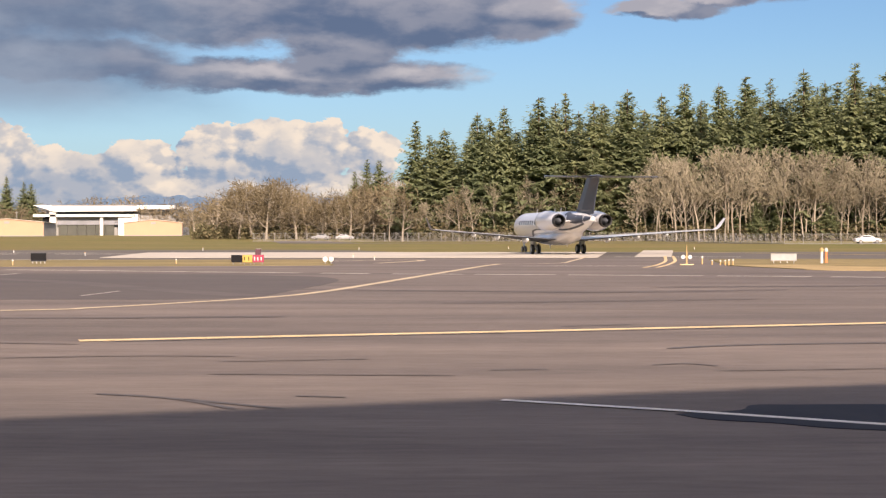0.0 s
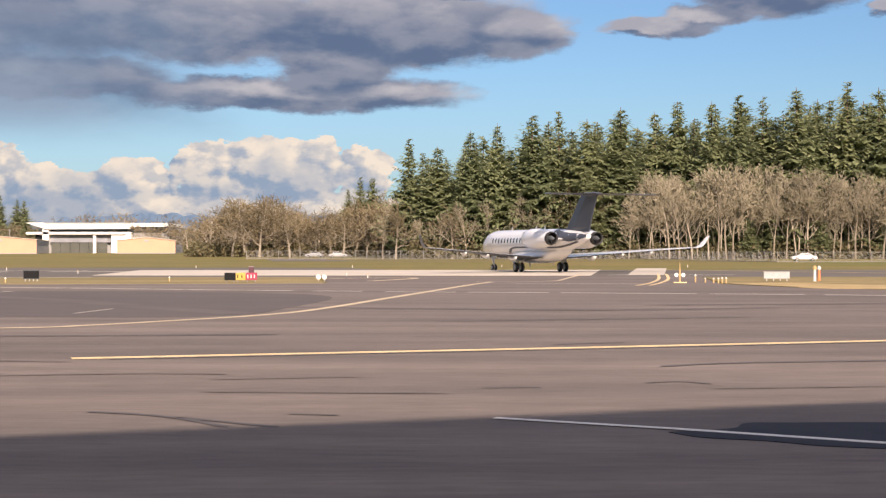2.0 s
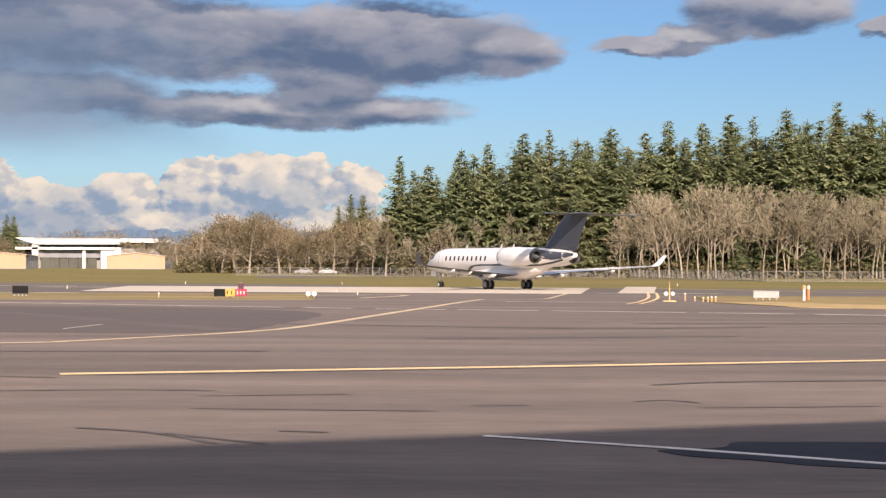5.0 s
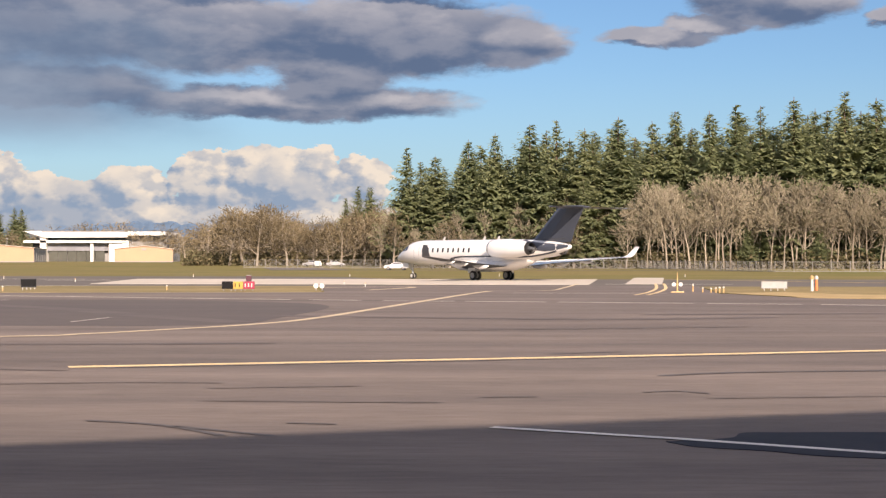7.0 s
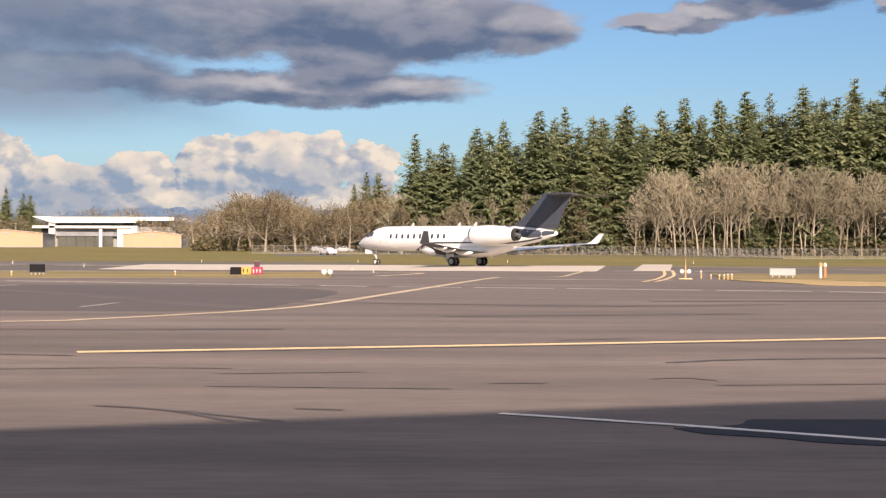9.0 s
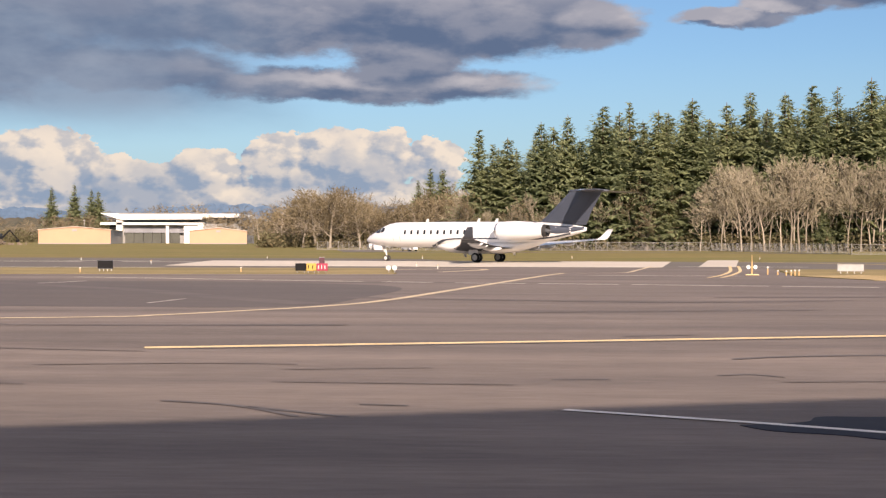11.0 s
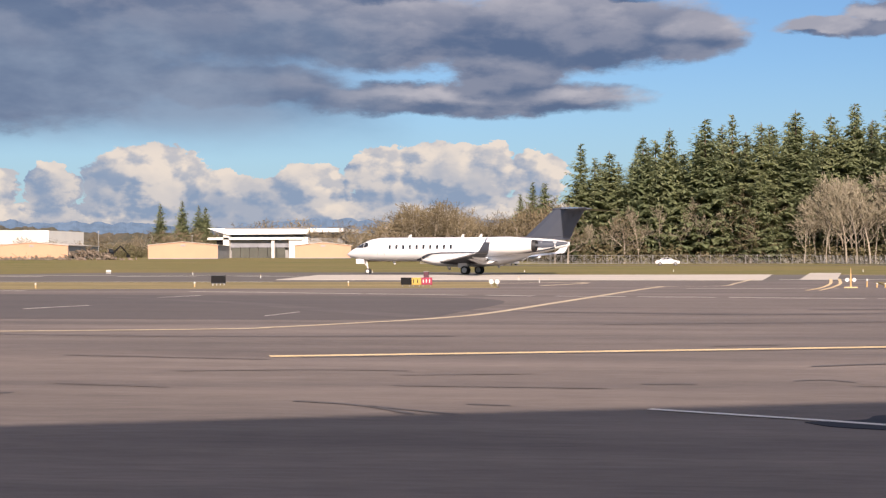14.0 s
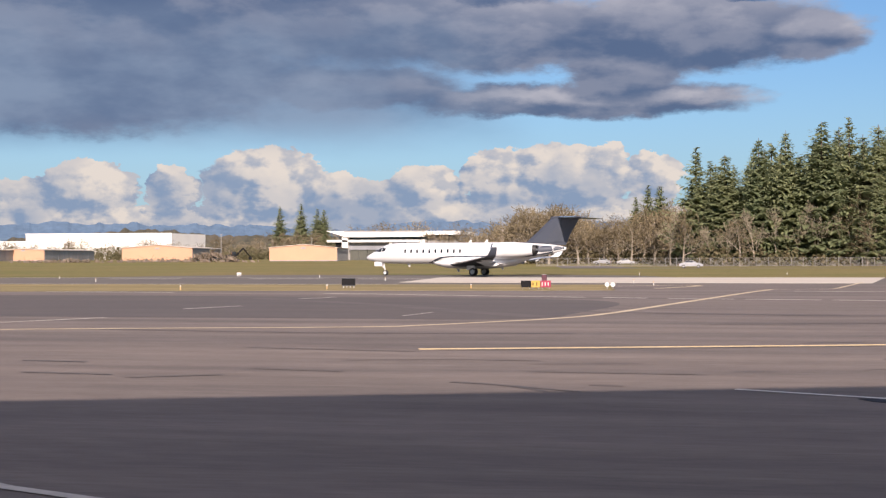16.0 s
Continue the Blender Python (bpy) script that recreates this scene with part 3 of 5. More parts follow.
def wheel(parent, name, x, y, r, w):
    prof = [(0.62 * r, 0.5 * w), (0.80 * r, 0.5 * w), (0.95 * r, 0.36 * w), (r, 0.12 * w), (r, -0.12 * w), (0.95 * r, -0.36 * w), (0.80 * r, -0.5 * w), (0.62 * r, -0.5 * w)]
    bm = bmesh.new()
    loft(bm, [[(math.cos(a) * q, s, math.sin(a) * q) for q, s in prof] for a in (2 * math.pi * i / 24 for i in range(24))] , cap=False)
    rows = bm.verts[:]
    k = len(prof)
    bm.verts.ensure_lookup_table()
    for i in range(k - 1):
        bm.faces.new((bm.verts[23 * k + i], bm.verts[23 * k + i + 1], bm.verts[i + 1], bm.verts[i]))
    for f in [f for f in bm.faces if len(f.verts) == 4 and all(abs(math.hypot(v.co.x, v.co.z) - 0.62 * r) < 1e-4 for v in f.verts)]:
        bm.faces.remove(f)
    tyre = part(name, bm, M_TYRE, parent, smooth=True)
    tyre.location = (x, y, r)
    bm = bmesh.new()
    rod(bm, (0, -0.47 * w, 0), (0, 0.47 * w, 0), 0.64 * r, sides=20)
    for s in (-1, 1):
        rod(bm, (0, s * 0.44 * w, 0), (0, s * 0.54 * w, 0), 0.24 * r, 0.16 * r, sides=12)
        for i in range(6):
            a = i * math.pi / 3
            rod(bm, (math.cos(a) * 0.38 * r, s * 0.44 * w, math.sin(a) * 0.38 * r), (math.cos(a) * 0.38 * r, s * 0.50 * w, math.sin(a) * 0.38 * r), 0.05 * r, sides=6)
    part("rim", bm, M_WHITE, tyre, "white wheel rim with bolts")
    return tyre


def build_jet():
    jet = thing("business_jet", pose(11, 146, 0.04), "white business jet with slate-grey T-tail, taxiing on its wheels", "airplane")
    bm = bmesh.new()
    loft(bm, [ring(*s, n=36) for s in BODY])
    part("fuselage", bm, M_PAINT, jet, "glossy white fuselage", True)
    # belly fairing round the wing
    bm = bmesh.new()
    rows = [(6.3, 1.62, 0.25, 0.10), (5.4, 1.58, 0.80, 0.36), (4.2, 1.50, 1.28, 0.58), (2.0, 1.46, 1.50, 0.66), (-1.5, 1.50, 1.50, 0.66), (-3.6, 1.66, 1.24, 0.60), (-5.2, 1.95, 0.86, 0.46), (-6.6, 2.25, 0.4, 0.25)]
    loft(bm, [ring(*s, n=24) for s in rows])
    part("belly_fairing", bm, M_PAINT, jet, smooth=True)
    for side in (1, -1):
        for i in range(10):
            x = 9.25 - 0.80 * i
            skin_panel("cabin_window", [(x - 0.13, 2.82, 3.18), (x - 0.09, 2.77, 3.23), (x + 0.09, 2.77, 3.23), (x + 0.13, 2.82, 3.18)], M_GLASS, jet, side, "dark oval cabin window")
        skin_panel("cockpit_window", [(13.35, 2.93, 3.12), (12.9, 2.90, 3.32), (12.55, 2.92, 3.47)], M_GLASS, jet, side, "dark cockpit side window")
        skin_panel("cockpit_window", [(12.49, 2.93, 3.48), (12.2, 2.98, 3.46), (11.95, 3.08, 3.38)], M_GLASS, jet, side, "dark cockpit side window")
        skin_panel("windscreen", [(13.66, 2.86, 3.02), (13.42, 2.96, 3.14), (13.30, 3.14, 3.22)], M_GLASS, jet, side, "dark windscreen")
        # swooping dark pinstripe: rises from the belly, then runs aft
        line = [(6.3, 1.50), (5.9, 1.60), (5.4, 1.85), (4.8, 2.10), (4.2, 2.25), (3.2, 2.33), (0.0, 2.36), (-2.5, 2.36), (-5.0, 2.30), (-6.5, 2.36), (-8.0, 2.56), (-9.5, 2.86)]
        skin_panel("pinstripe", [(x, z - (0.07 if i > 3 else 0.14), z + (0.08 if i > 3 else 0.14)) for i, (x, z) in enumerate(line)], M_NAVY, jet, side, "thin dark pinstripe", 0.014)
        # slate paint over the tail's upper half
        skin_panel("tail_paint", [(x, body_at(x)[1] + lo, body_at(x)[1] + body_at(x)[3] * 0.995) for x, lo in ((-5.0, 0.85), (-6.2, 0.25), (-7.2, -0.10), (-8.2, -0.28), (-9.2, -0.26), (-10.0, -0.16), (-10.85, -0.04))],
                   M_NAVY, jet, side, "slate-grey paint over the tail", 0.016)
        # entry door outline on the left side only
        if side == 1:
            for q in ([(10.75, 2.15, 3.55), (10.72, 2.15, 3.55)], [(9.95, 2.15, 3.55), (9.92, 2.15, 3.55)]):
                skin_panel("door_seam", q, M_UNDER, jet, side, out=0.010)
        # wing
        bm = bmesh.new()
        spec = [(4.1, 0.7, 1.40, 7.6, 0.115), (2.9, 1.7, 1.42, 6.3, 0.11), (0.2, 5.2, 1.70, 3.7, 0.09), (-2.6, 9.5, 2.02, 2.3, 0.085), (-5.0, 13.3, 2.28, 1.35, 0.08)]
        loft(bm, [aerofoil(x, side * y, z, c, th) for x, y, z, c, th in spec])
        bm.normal_update()
        for f in bm.faces:
            f.material_index = 0
        wing = part("wing", bm, [M_WINGGREY, M_UNDER], jet, "swept grey wing, shade painted on its underside", True)
        # faces that look down get the dark colour as painted shade
        for p in wing.data.polygons:
            p.material_index = 1 if p.normal.z < -0.2 else 0
        bm = bmesh.new()
        loft(bm, [aerofoil(-5.0, side * 13.3, 2.28, 1.35, 0.08), aerofoil(-5.25, side * 13.62, 2.34, 1.2, 0.075), aerofoil(-5.6, side * 13.85, 2.56, 1.0, 0.07),
                  aerofoil(-6.25, side * 14.3, 3.38, 0.62, 0.07)])
        tip = part("winglet", bm, [M_PAINT, M_NAVY], wing, "upswept winglet, white inside and slate outside", True)
        for p in tip.data.polygons:
            p.material_index = 1 if p.normal.y * side > 0.3 or p.normal.z < -0.5 else 0
        # leading edge strip in bare metal
        bm = bmesh.new()
        loft(bm, [[(x + 0.015, side * y, z + 0.03), (x + 0.015, side * y, z - 0.02), (x - 0.05, side * y, z - 0.04 - th * c * 0.08), (x - 0.10, side * y, z + 0.07 + th * c * 0.17)] for x, y, z, c, th in spec[1:]])
        part("leading_edge", bm, M_STEEL, wing, "bare metal leading edge")
        for y, x, z, s in ((4.0, -2.7, 1.36, 1.0), (6.8, -2.95, 1.62, 0.9), (9.3, -4.1, 1.82, 0.75)):
            bm = bmesh.new()
            loft(bm, [[(px + x, side * y + math.cos(a) * r * s, z + pz + math.sin(a) * r * s * 1.3) for a in (2 * math.pi * i / 10 for i in range(10))]
                      for px, pz, r in ((1.2 * s, 0.10, 0.03), (0.7 * s, 0.02, 0.15), (0.0, -0.04, 0.19), (-0.7 * s, -0.02, 0.14), (-1.15 * s, 0.05, 0.03))])
            part("flap_fairing", bm, M_PAINT, wing, "white canoe-shaped flap fairing", True)
        # engine
        ey, ez = side * 2.22, 3.12
        prof = [(-2.45, 0.66), (-2.40, 0.76), (-2.75, 0.86), (-3.6, 0.93), (-5.0, 0.94), (-6.2, 0.84), (-7.3, 0.66), (-7.55, 0.62)]

        def circle(x, r, k=28):
            return [(x, ey + math.cos(2 * math.pi * i / k) * r, ez + math.sin(2 * math.pi * i / k) * r) for i in range(k)]

        bm = bmesh.new()
        loft(bm, [circle(*q) for q in prof[1:]], cap=False)
        nac = part("engine", bm, M_PAINT, jet, "white engine nacelle", True)
        bm = bmesh.new()
        loft(bm, [circle(-2.85, 0.62), circle(-2.5, 0.63), circle(-2.36, 0.70), circle(-2.38, 0.77), circle(-2.62, 0.845)], cap=False)
        part("intake_lip", bm, M_STEEL, nac, "polished metal intake lip", True)
        bm = bmesh.new()
        loft(bm, [circle(-2.9, 0.60), circle(-3.0, 0.02)], cap=True)
        for i in range(18):
            a = i * math.pi / 9
            ca, sa = math.cos(a), math.sin(a)
            v = [bm.verts.new(q) for q in ((-2.84, ey + ca * 0.12, ez + sa * 0.12), (-2.80, ey + math.cos(a + .12) * 0.6, ez + math.sin(a + .12) * 0.6), (-2.88, ey + math.cos(a + .3) * 0.6, ez + math.sin(a + .3) * 0.6))]
            bm.faces.new(v)
        part("fan", bm, M_BLACK, nac, "dark engine fan")
        bm = bmesh.new()
        loft(bm, [circle(-7.50, 0.62), circle(-7.95, 0.56), circle(-8.0, 0.52), circle(-7.4, 0.50), circle(-6.9, 0.48)], cap=False)
        part("exhaust_nozzle", bm, M_BLACK, nac, "sooty dark exhaust nozzle", True)
        bm = bmesh.new()
        loft(bm, [circle(-6.9, 0.49), circle(-6.9, 0.30), circle(-7.6, 0.26), circle(-8.35, 0.04)], cap=True)
        part("exhaust_cone", bm, M_UNDER, nac, "dark exhaust cone", True)
        bm = bmesh.new()
        loft(bm, [[(-3.3, side * y, ez - 0.05), (-4.2, side * y, ez + 0.13), (-7.0, side * y, ez + 0.05), (-7.4, side * y, ez - 0.05), (-7.0, side * y, ez - 0.14), (-4.2, side * y, ez - 0.17)] for y in (0.75, 1.5)])
        part("engine_pylon", bm, M_PAINT, jet, "white engine pylon")
        # tailplane
        bm = bmesh.new()
        loft(bm, [aerofoil(-9.9, side * 0.0, 7.02, 3.0, 0.09), aerofoil(-10.2, side * 0.4, 7.03, 2.8, 0.09), aerofoil(-13.3, side * 5.2, 6.92, 1.25, 0.08)])
        stab = part("tailplane", bm, [M_NAVY, M_NAVY], jet, "slate tailplane on top of the fin", True)
        bm = bmesh.new()
        loft(bm, [[(x + 0.02, side * y, z + 0.03), (x + 0.02, side * y, z - 0.03), (x - 0.12, side * y, z - 0.07), (x - 0.12, side * y, z + 0.09)] for x, y, z in ((-10.2, 0.4, 7.03), (-13.3, 5.2, 6.92))])
        part("leading_edge", bm, M_STEEL, stab, "bare metal leading edge")
        # main gear
        gy = side * 2.26
        bm = bmesh.new()
        rod(bm, (0.15, gy, 0.45), (0.35, gy + side * 0.06, 1.5), 0.10, 0.13, 10)
        rod(bm, (0, gy - 0.42, 0.47), (0, gy + 0.42, 0.47), 0.07, sides=8)
        rod(bm, (0.1, gy, 0.7), (-0.8, gy - side * 0.5, 1.4), 0.05, sides=8)
        gear = part("main_gear_leg", bm, M_WHITE, jet, "white main landing gear strut")
        bm = bmesh.new()
        box(bm, -0.25, 0.75, gy + side * 0.30 - 0.03, gy + side * 0.30 + 0.03, 0.72, 1.45, 0.02)
        part("gear_door", bm, M_PAINT, gear, "white gear door")
        for dy in (-0.29, 0.29):
            WHEELS.append((wheel(jet, "main_wheel", 0.0, gy + dy, 0.47, 0.30), 0.47))
    # fin with its bullet
    bm = bmesh.new()

    def fin_ring(x0, x1, z, t):
        c = x0 - x1
        return [(x0, 0, z), (x0 - 0.12 * c, t, z), (x0 - 0.45 * c, t * 1.25, z), (x1, t * 0.2, z), (x1, -t * 0.2, z), (x0 - 0.45 * c, -t * 1.25, z), (x0 - 0.12 * c, -t, z)]

    loft(bm, [fin_ring(-4.9, -11.0, 3.70, 0.10), fin_ring(-6.1, -11.2, 4.1, 0.22), fin_ring(-7.0, -11.5, 4.9, 0.21), fin_ring(-9.0, -12.6, 6.75, 0.17), fin_ring(-9.25, -12.9, 7.05, 0.15)])
    part("tail_fin", bm, M_NAVY, jet, "slate-grey swept tail fin")
    bm = bmesh.new()
    loft(bm, [[(x, math.cos(a) * r, 7.0 + math.sin(a) * r * 0.8) for a in (2 * math.pi * i / 14 for i in range(14))] for x, r in ((-9.0, 0.02), (-9.4, 0.16), (-10.4, 0.24), (-12.4, 0.22), (-13.5, 0.04))])
    part("tail_bullet", bm, M_NAVY, jet, "slate bullet fairing", True)
    # rudder seam
    bm = bmesh.new()
    for s in (0.235, -0.235):
        v = [bm.verts.new(q) for q in ((-9.9, s, 4.15), (-9.95, s, 4.15), (-11.85, s * 0.75, 6.8), (-11.8, s * 0.75, 6.8))]
        bm.faces.new(v)
    part("rudder_seam", bm, M_UNDER, jet)
    # nose gear
    bm = bmesh.new()
    rod(bm, (12.39, 0, 0.3), (12.65, 0, 1.6), 0.08, 0.10, 10)
    rod(bm, (12.39, -0.22, 0.33), (12.39, 0.22, 0.33), 0.05, sides=8)
    rod(bm, (12.5, 0, 0.8), (13.3, 0, 1.65), 0.045, sides=8)
    box(bm, 12.62, 12.78, -0.10, 0.10, 0.95, 1.15, 0.02)
    leg = part("nose_gear_leg", bm, M_WHITE, jet, "white nose gear strut with taxi light")
    for s in (-1, 1):
        bm = bmesh.new()
        box(bm, 12.75, 13.75, s * 0.36 - 0.02, s * 0.36 + 0.02, 1.15, 1.68, 0.015)
        part("nose_gear_door", bm, M_PAINT, leg, "white nose gear door")
        WHEELS.append((wheel(jet, "nose_wheel", 12.39, s * 0.17, 0.31, 0.19), 0.31))
    # aerials
    for x, z, s in ((7.4, 4.03, 1), (1.2, 4.03, 1), (-0.9, 4.03, 1), (9.3, 1.45, -1), (2.8, 0.82, -1), (-2.9, 1.08, -1)):
        bm = bmesh.new()
        loft(bm, [[(x + 0.22, 0, z), (x, 0.03, z), (x - 0.22, 0, z), (x, -0.03, z)], [(x - 0.02, 0, z + s * 0.36), (x - 0.12, 0.015, z + s * 0.36), (x - 0.26, 0, z + s * 0.36), (x - 0.12, -0.015, z + s * 0.36)]])
        part("blade_aerial", bm, M_WHITE, jet, "white blade aerial")
    return jet


WHEELS = []
JET = build_jet()


# ---- trees ----
def fir_parts(seed, height, spread, bare=0.12):
    """Needle sprays in herringbone along whorled boughs, with denser clumps near the stem."""
    rnd = random.Random(seed)
    V, F = [], []
    lobes = [rnd.uniform(0.8, 1.2) for _ in range(7)]

    def spray(x, y, z, b, length, width, fall):
        c, s = math.cos(b), math.sin(b)
        k = len(V)
        V.extend(((x, y, z), (x + c * length * 0.45 - s * width, y + s * length * 0.45 + c * width, z - fall * length * 0.4 - rnd.uniform(0, 0.12)),
                  (x + c * length, y + s * length, z - fall * length), (x + c * length * 0.45 + s * width, y + s * length * 0.45 - c * width, z - fall * length * 0.4 + rnd.uniform(0, 0.12))))
        F.append((k, k + 1, k + 2, k + 3))

    z = height * bare
    while z < height * 0.97:
        f = (z - height * bare) / (height * (1 - bare))
        r = spread * (1 - f) ** 0.95 * (0.75 + 0.25 * min(1, f * 5)) + 0.12
        count = max(4, int(4 + 6 * (1 - f)))
        turn = rnd.random() * 6.28
        for i in range(count):
            a = turn + 6.283 * i / count + rnd.uniform(-0.35, 0.35)
            length = r * rnd.uniform(0.55, 1.1) * lobes[int(a * 7 / 6.283) % 7]
            droop = rnd.uniform(0.12, 0.5) * (1 - f) - 0.42 * f
            z1 = z + rnd.uniform(-1.6, 1.6) * height / 60
            ca, sa = math.cos(a), math.sin(a)
            steps = max(2, int(length / 0.55))
            for s in range(steps):
                t = (s + 0.5) / steps
                px, pz = length * t, z1 - droop * length * t + 0.12 * length * t * t
                w = min(1.5, 0.45 + 0.28 * length * (1.15 - t))
                for side in (-1, 1):
                    spray(ca * px, sa * px, pz + rnd.uniform(-0.12, 0.12), a + side * rnd.uniform(0.5, 1.15), w * rnd.uniform(0.7, 1.2), w * rnd.uniform(0.15, 0.26), rnd.uniform(-0.2, 1.1))
                if t < 0.6:
                    spray(ca * px, sa * px, pz, a + rnd.uniform(-1.5, 1.5), w * 1.1, w * 0.5, rnd.uniform(0.3, 1.0))
            spray(ca * length * 0.9, sa * length * 0.9, z1 - droop * length * 0.9 + 0.1 * length, a, 0.5 + 0.1 * length, 0.16 + 0.03 * length, rnd.uniform(-0.1, 0.3))
        z += height / 62 * rnd.uniform(0.65, 1.35)
    for i in range(5):
        spray(0, 0, height * 0.955, i * 1.26, 0.32, 0.1, -2.2)
    return V, F


def tube(V, F, a, b, r0, r1, sides=3):
    a, b = Vector(a), Vector(b)
    d = (b - a).normalized()
    u = d.orthogonal().normalized()
    w = d.cross(u)
    base = len(V)
    for p, r in ((a, r0), (b, r1)):
        for i in range(sides):
            g = 6.283 * i / sides
            V.append(p + (u * math.cos(g) + w * math.sin(g)) * r)
    for i in range(sides):
        j = (i + 1) % sides
        F.append((base + i, base + j, base + sides + j, base + sides + i))


def bare_parts(seed, height, slim, stem):
    """Trunk with limbs, and a crown of fine twigs."""
    rnd = random.Random(seed)
    TV, TF, CV, CF = [], [], [], []

    def grow(p, d, length, r, level):
        steps = 6 if level == 0 else 3 if level == 1 else 2
        for s in range(steps):
            q = p + d * (length / steps)
            r1 = r * (0.86 if level == 0 else 0.8)
            if level < 3:
                tube(TV, TF, p, q, r, r1, 5 if level < 1 else 3)
            else:
                w0, w1 = max(r, 0.062), max(r1, 0.045)
                u = d.orthogonal().normalized()
                u.rotate(Matrix.Rotation(rnd.uniform(0, 3.14), 3, d))
                c = len(CV)
                CV.extend((p + u * w0, p - u * w0, q - u * w1, q + u * w1))
                CF.append((c, c + 1, c + 2, c + 3))
            d = (d + Vector((rnd.uniform(-1, 1), rnd.uniform(-1, 1), rnd.uniform(-0.4, 0.7))) * (0.10 if level == 0 else 0.24)).normalized()
            p, r = q, r1
            if level >= 1 or s >= bare_steps:
                for _ in range(2 if level < 4 else 1):
                    if level < 5 and rnd.random() < (0.95, 0.85, 0.70, 0.32, 0.0)[level]:
                        side = d.orthogonal().normalized()
                        side.rotate(Matrix.Rotation(rnd.uniform(0, 6.283), 3, d))
                        nd = (d * rnd.uniform(0.25, 0.9) + side * rnd.uniform(0.5, 1.0) * slim + Vector((0, 0, 0.10))).normalized()
                        reach = height * rnd.uniform(0.20, 0.32) * (1.15 - 0.6 * s / steps) if level == 0 else length * rnd.uniform(0.48, 0.70)
                        grow(p, nd, reach, r * (0.5 if level == 0 else 0.66), level + 1)
        if level < 4:
            grow(p, d, height * 0.2 if level == 0 else length * 0.62, r * 0.9, level + 1)

    bare_steps = 1
    grow(Vector((0, 0, 0)), Vector((rnd.uniform(-.06, .06), rnd.uniform(-.06, .06), 1)).normalized(), height * stem, height * (0.0125 if stem > 0.6 else 0.018), 0)
    return TV, TF, CV, CF


FIRS, BARES = [], []


def make_firs():
    for i, (h, s, b) in enumerate(((30, 7.4, 0.10), (34, 7.8, 0.14), (36, 7.0, 0.16), (28, 7.8, 0.06), (33, 6.4, 0.12))):
        V, F = fir_parts(20 + i, h, s, b)
        tree = thing("fir_tree", pose(0, -400, 0), "tall dark green conifer at the wood's edge", "tree", "firs of the wood")
        bm = bmesh.new()
        rod(bm, (0, 0, -0.3), (0, 0, h * 0.995), h * 0.013, 0.04, 7)
        part("trunk", bm, M_FIRBARK, tree, "brown fir trunk")
        mesh_ob("crown", V, F, M_NEEDLE, tree, "drooping dark green needles")
        FIRS.append((tree, h))


def make_bares():
    for i, (h, slim, stem) in enumerate(((20, 0.50, 0.82), (22, 0.45, 0.86), (19, 0.66, 0.78), (18, 1.1, 0.5), (16, 1.3, 0.46), (17, 1.2, 0.5))):
        TV, TF, CV, CF = bare_parts(50 + i, h, slim, stem)
        top = max(v.z for v in CV)
        tree = thing("bare_tree", pose(0, -420, 0), "leafless deciduous tree with lichen-grey twigs", "tree", "bare trees along the fence")
        mesh_ob("trunk", TV, TF, M_BARK, tree, "pale grey trunk and limbs")
        mesh_ob("crown", CV, CF, M_TWIG if i < 3 else M_OAKTWIG, tree, "fine bare twigs")
        BARES.append((tree, top))


def place(kinds, used, rnd, x, y, height, z=None, wide=1.0):
    tree, h = kinds[rnd.randrange(len(kinds))] if isinstance(kinds, list) else kinds
    s = height / h
    m = pose(x, y, rise(y) - 0.1 if z is None else z, 0, 0, rnd.uniform(0, 360))
    if tree not in used:
        used.add(tree)
        tree.matrix_basis = m
        ob = tree
    else:
        ob = copy_thing(tree, m)
    ob.scale = (s * wide, s * wide, s)
    return ob


def at(deg, dist):
    return dist * math.tan(radians(deg)), dist


make_firs()
make_bares()


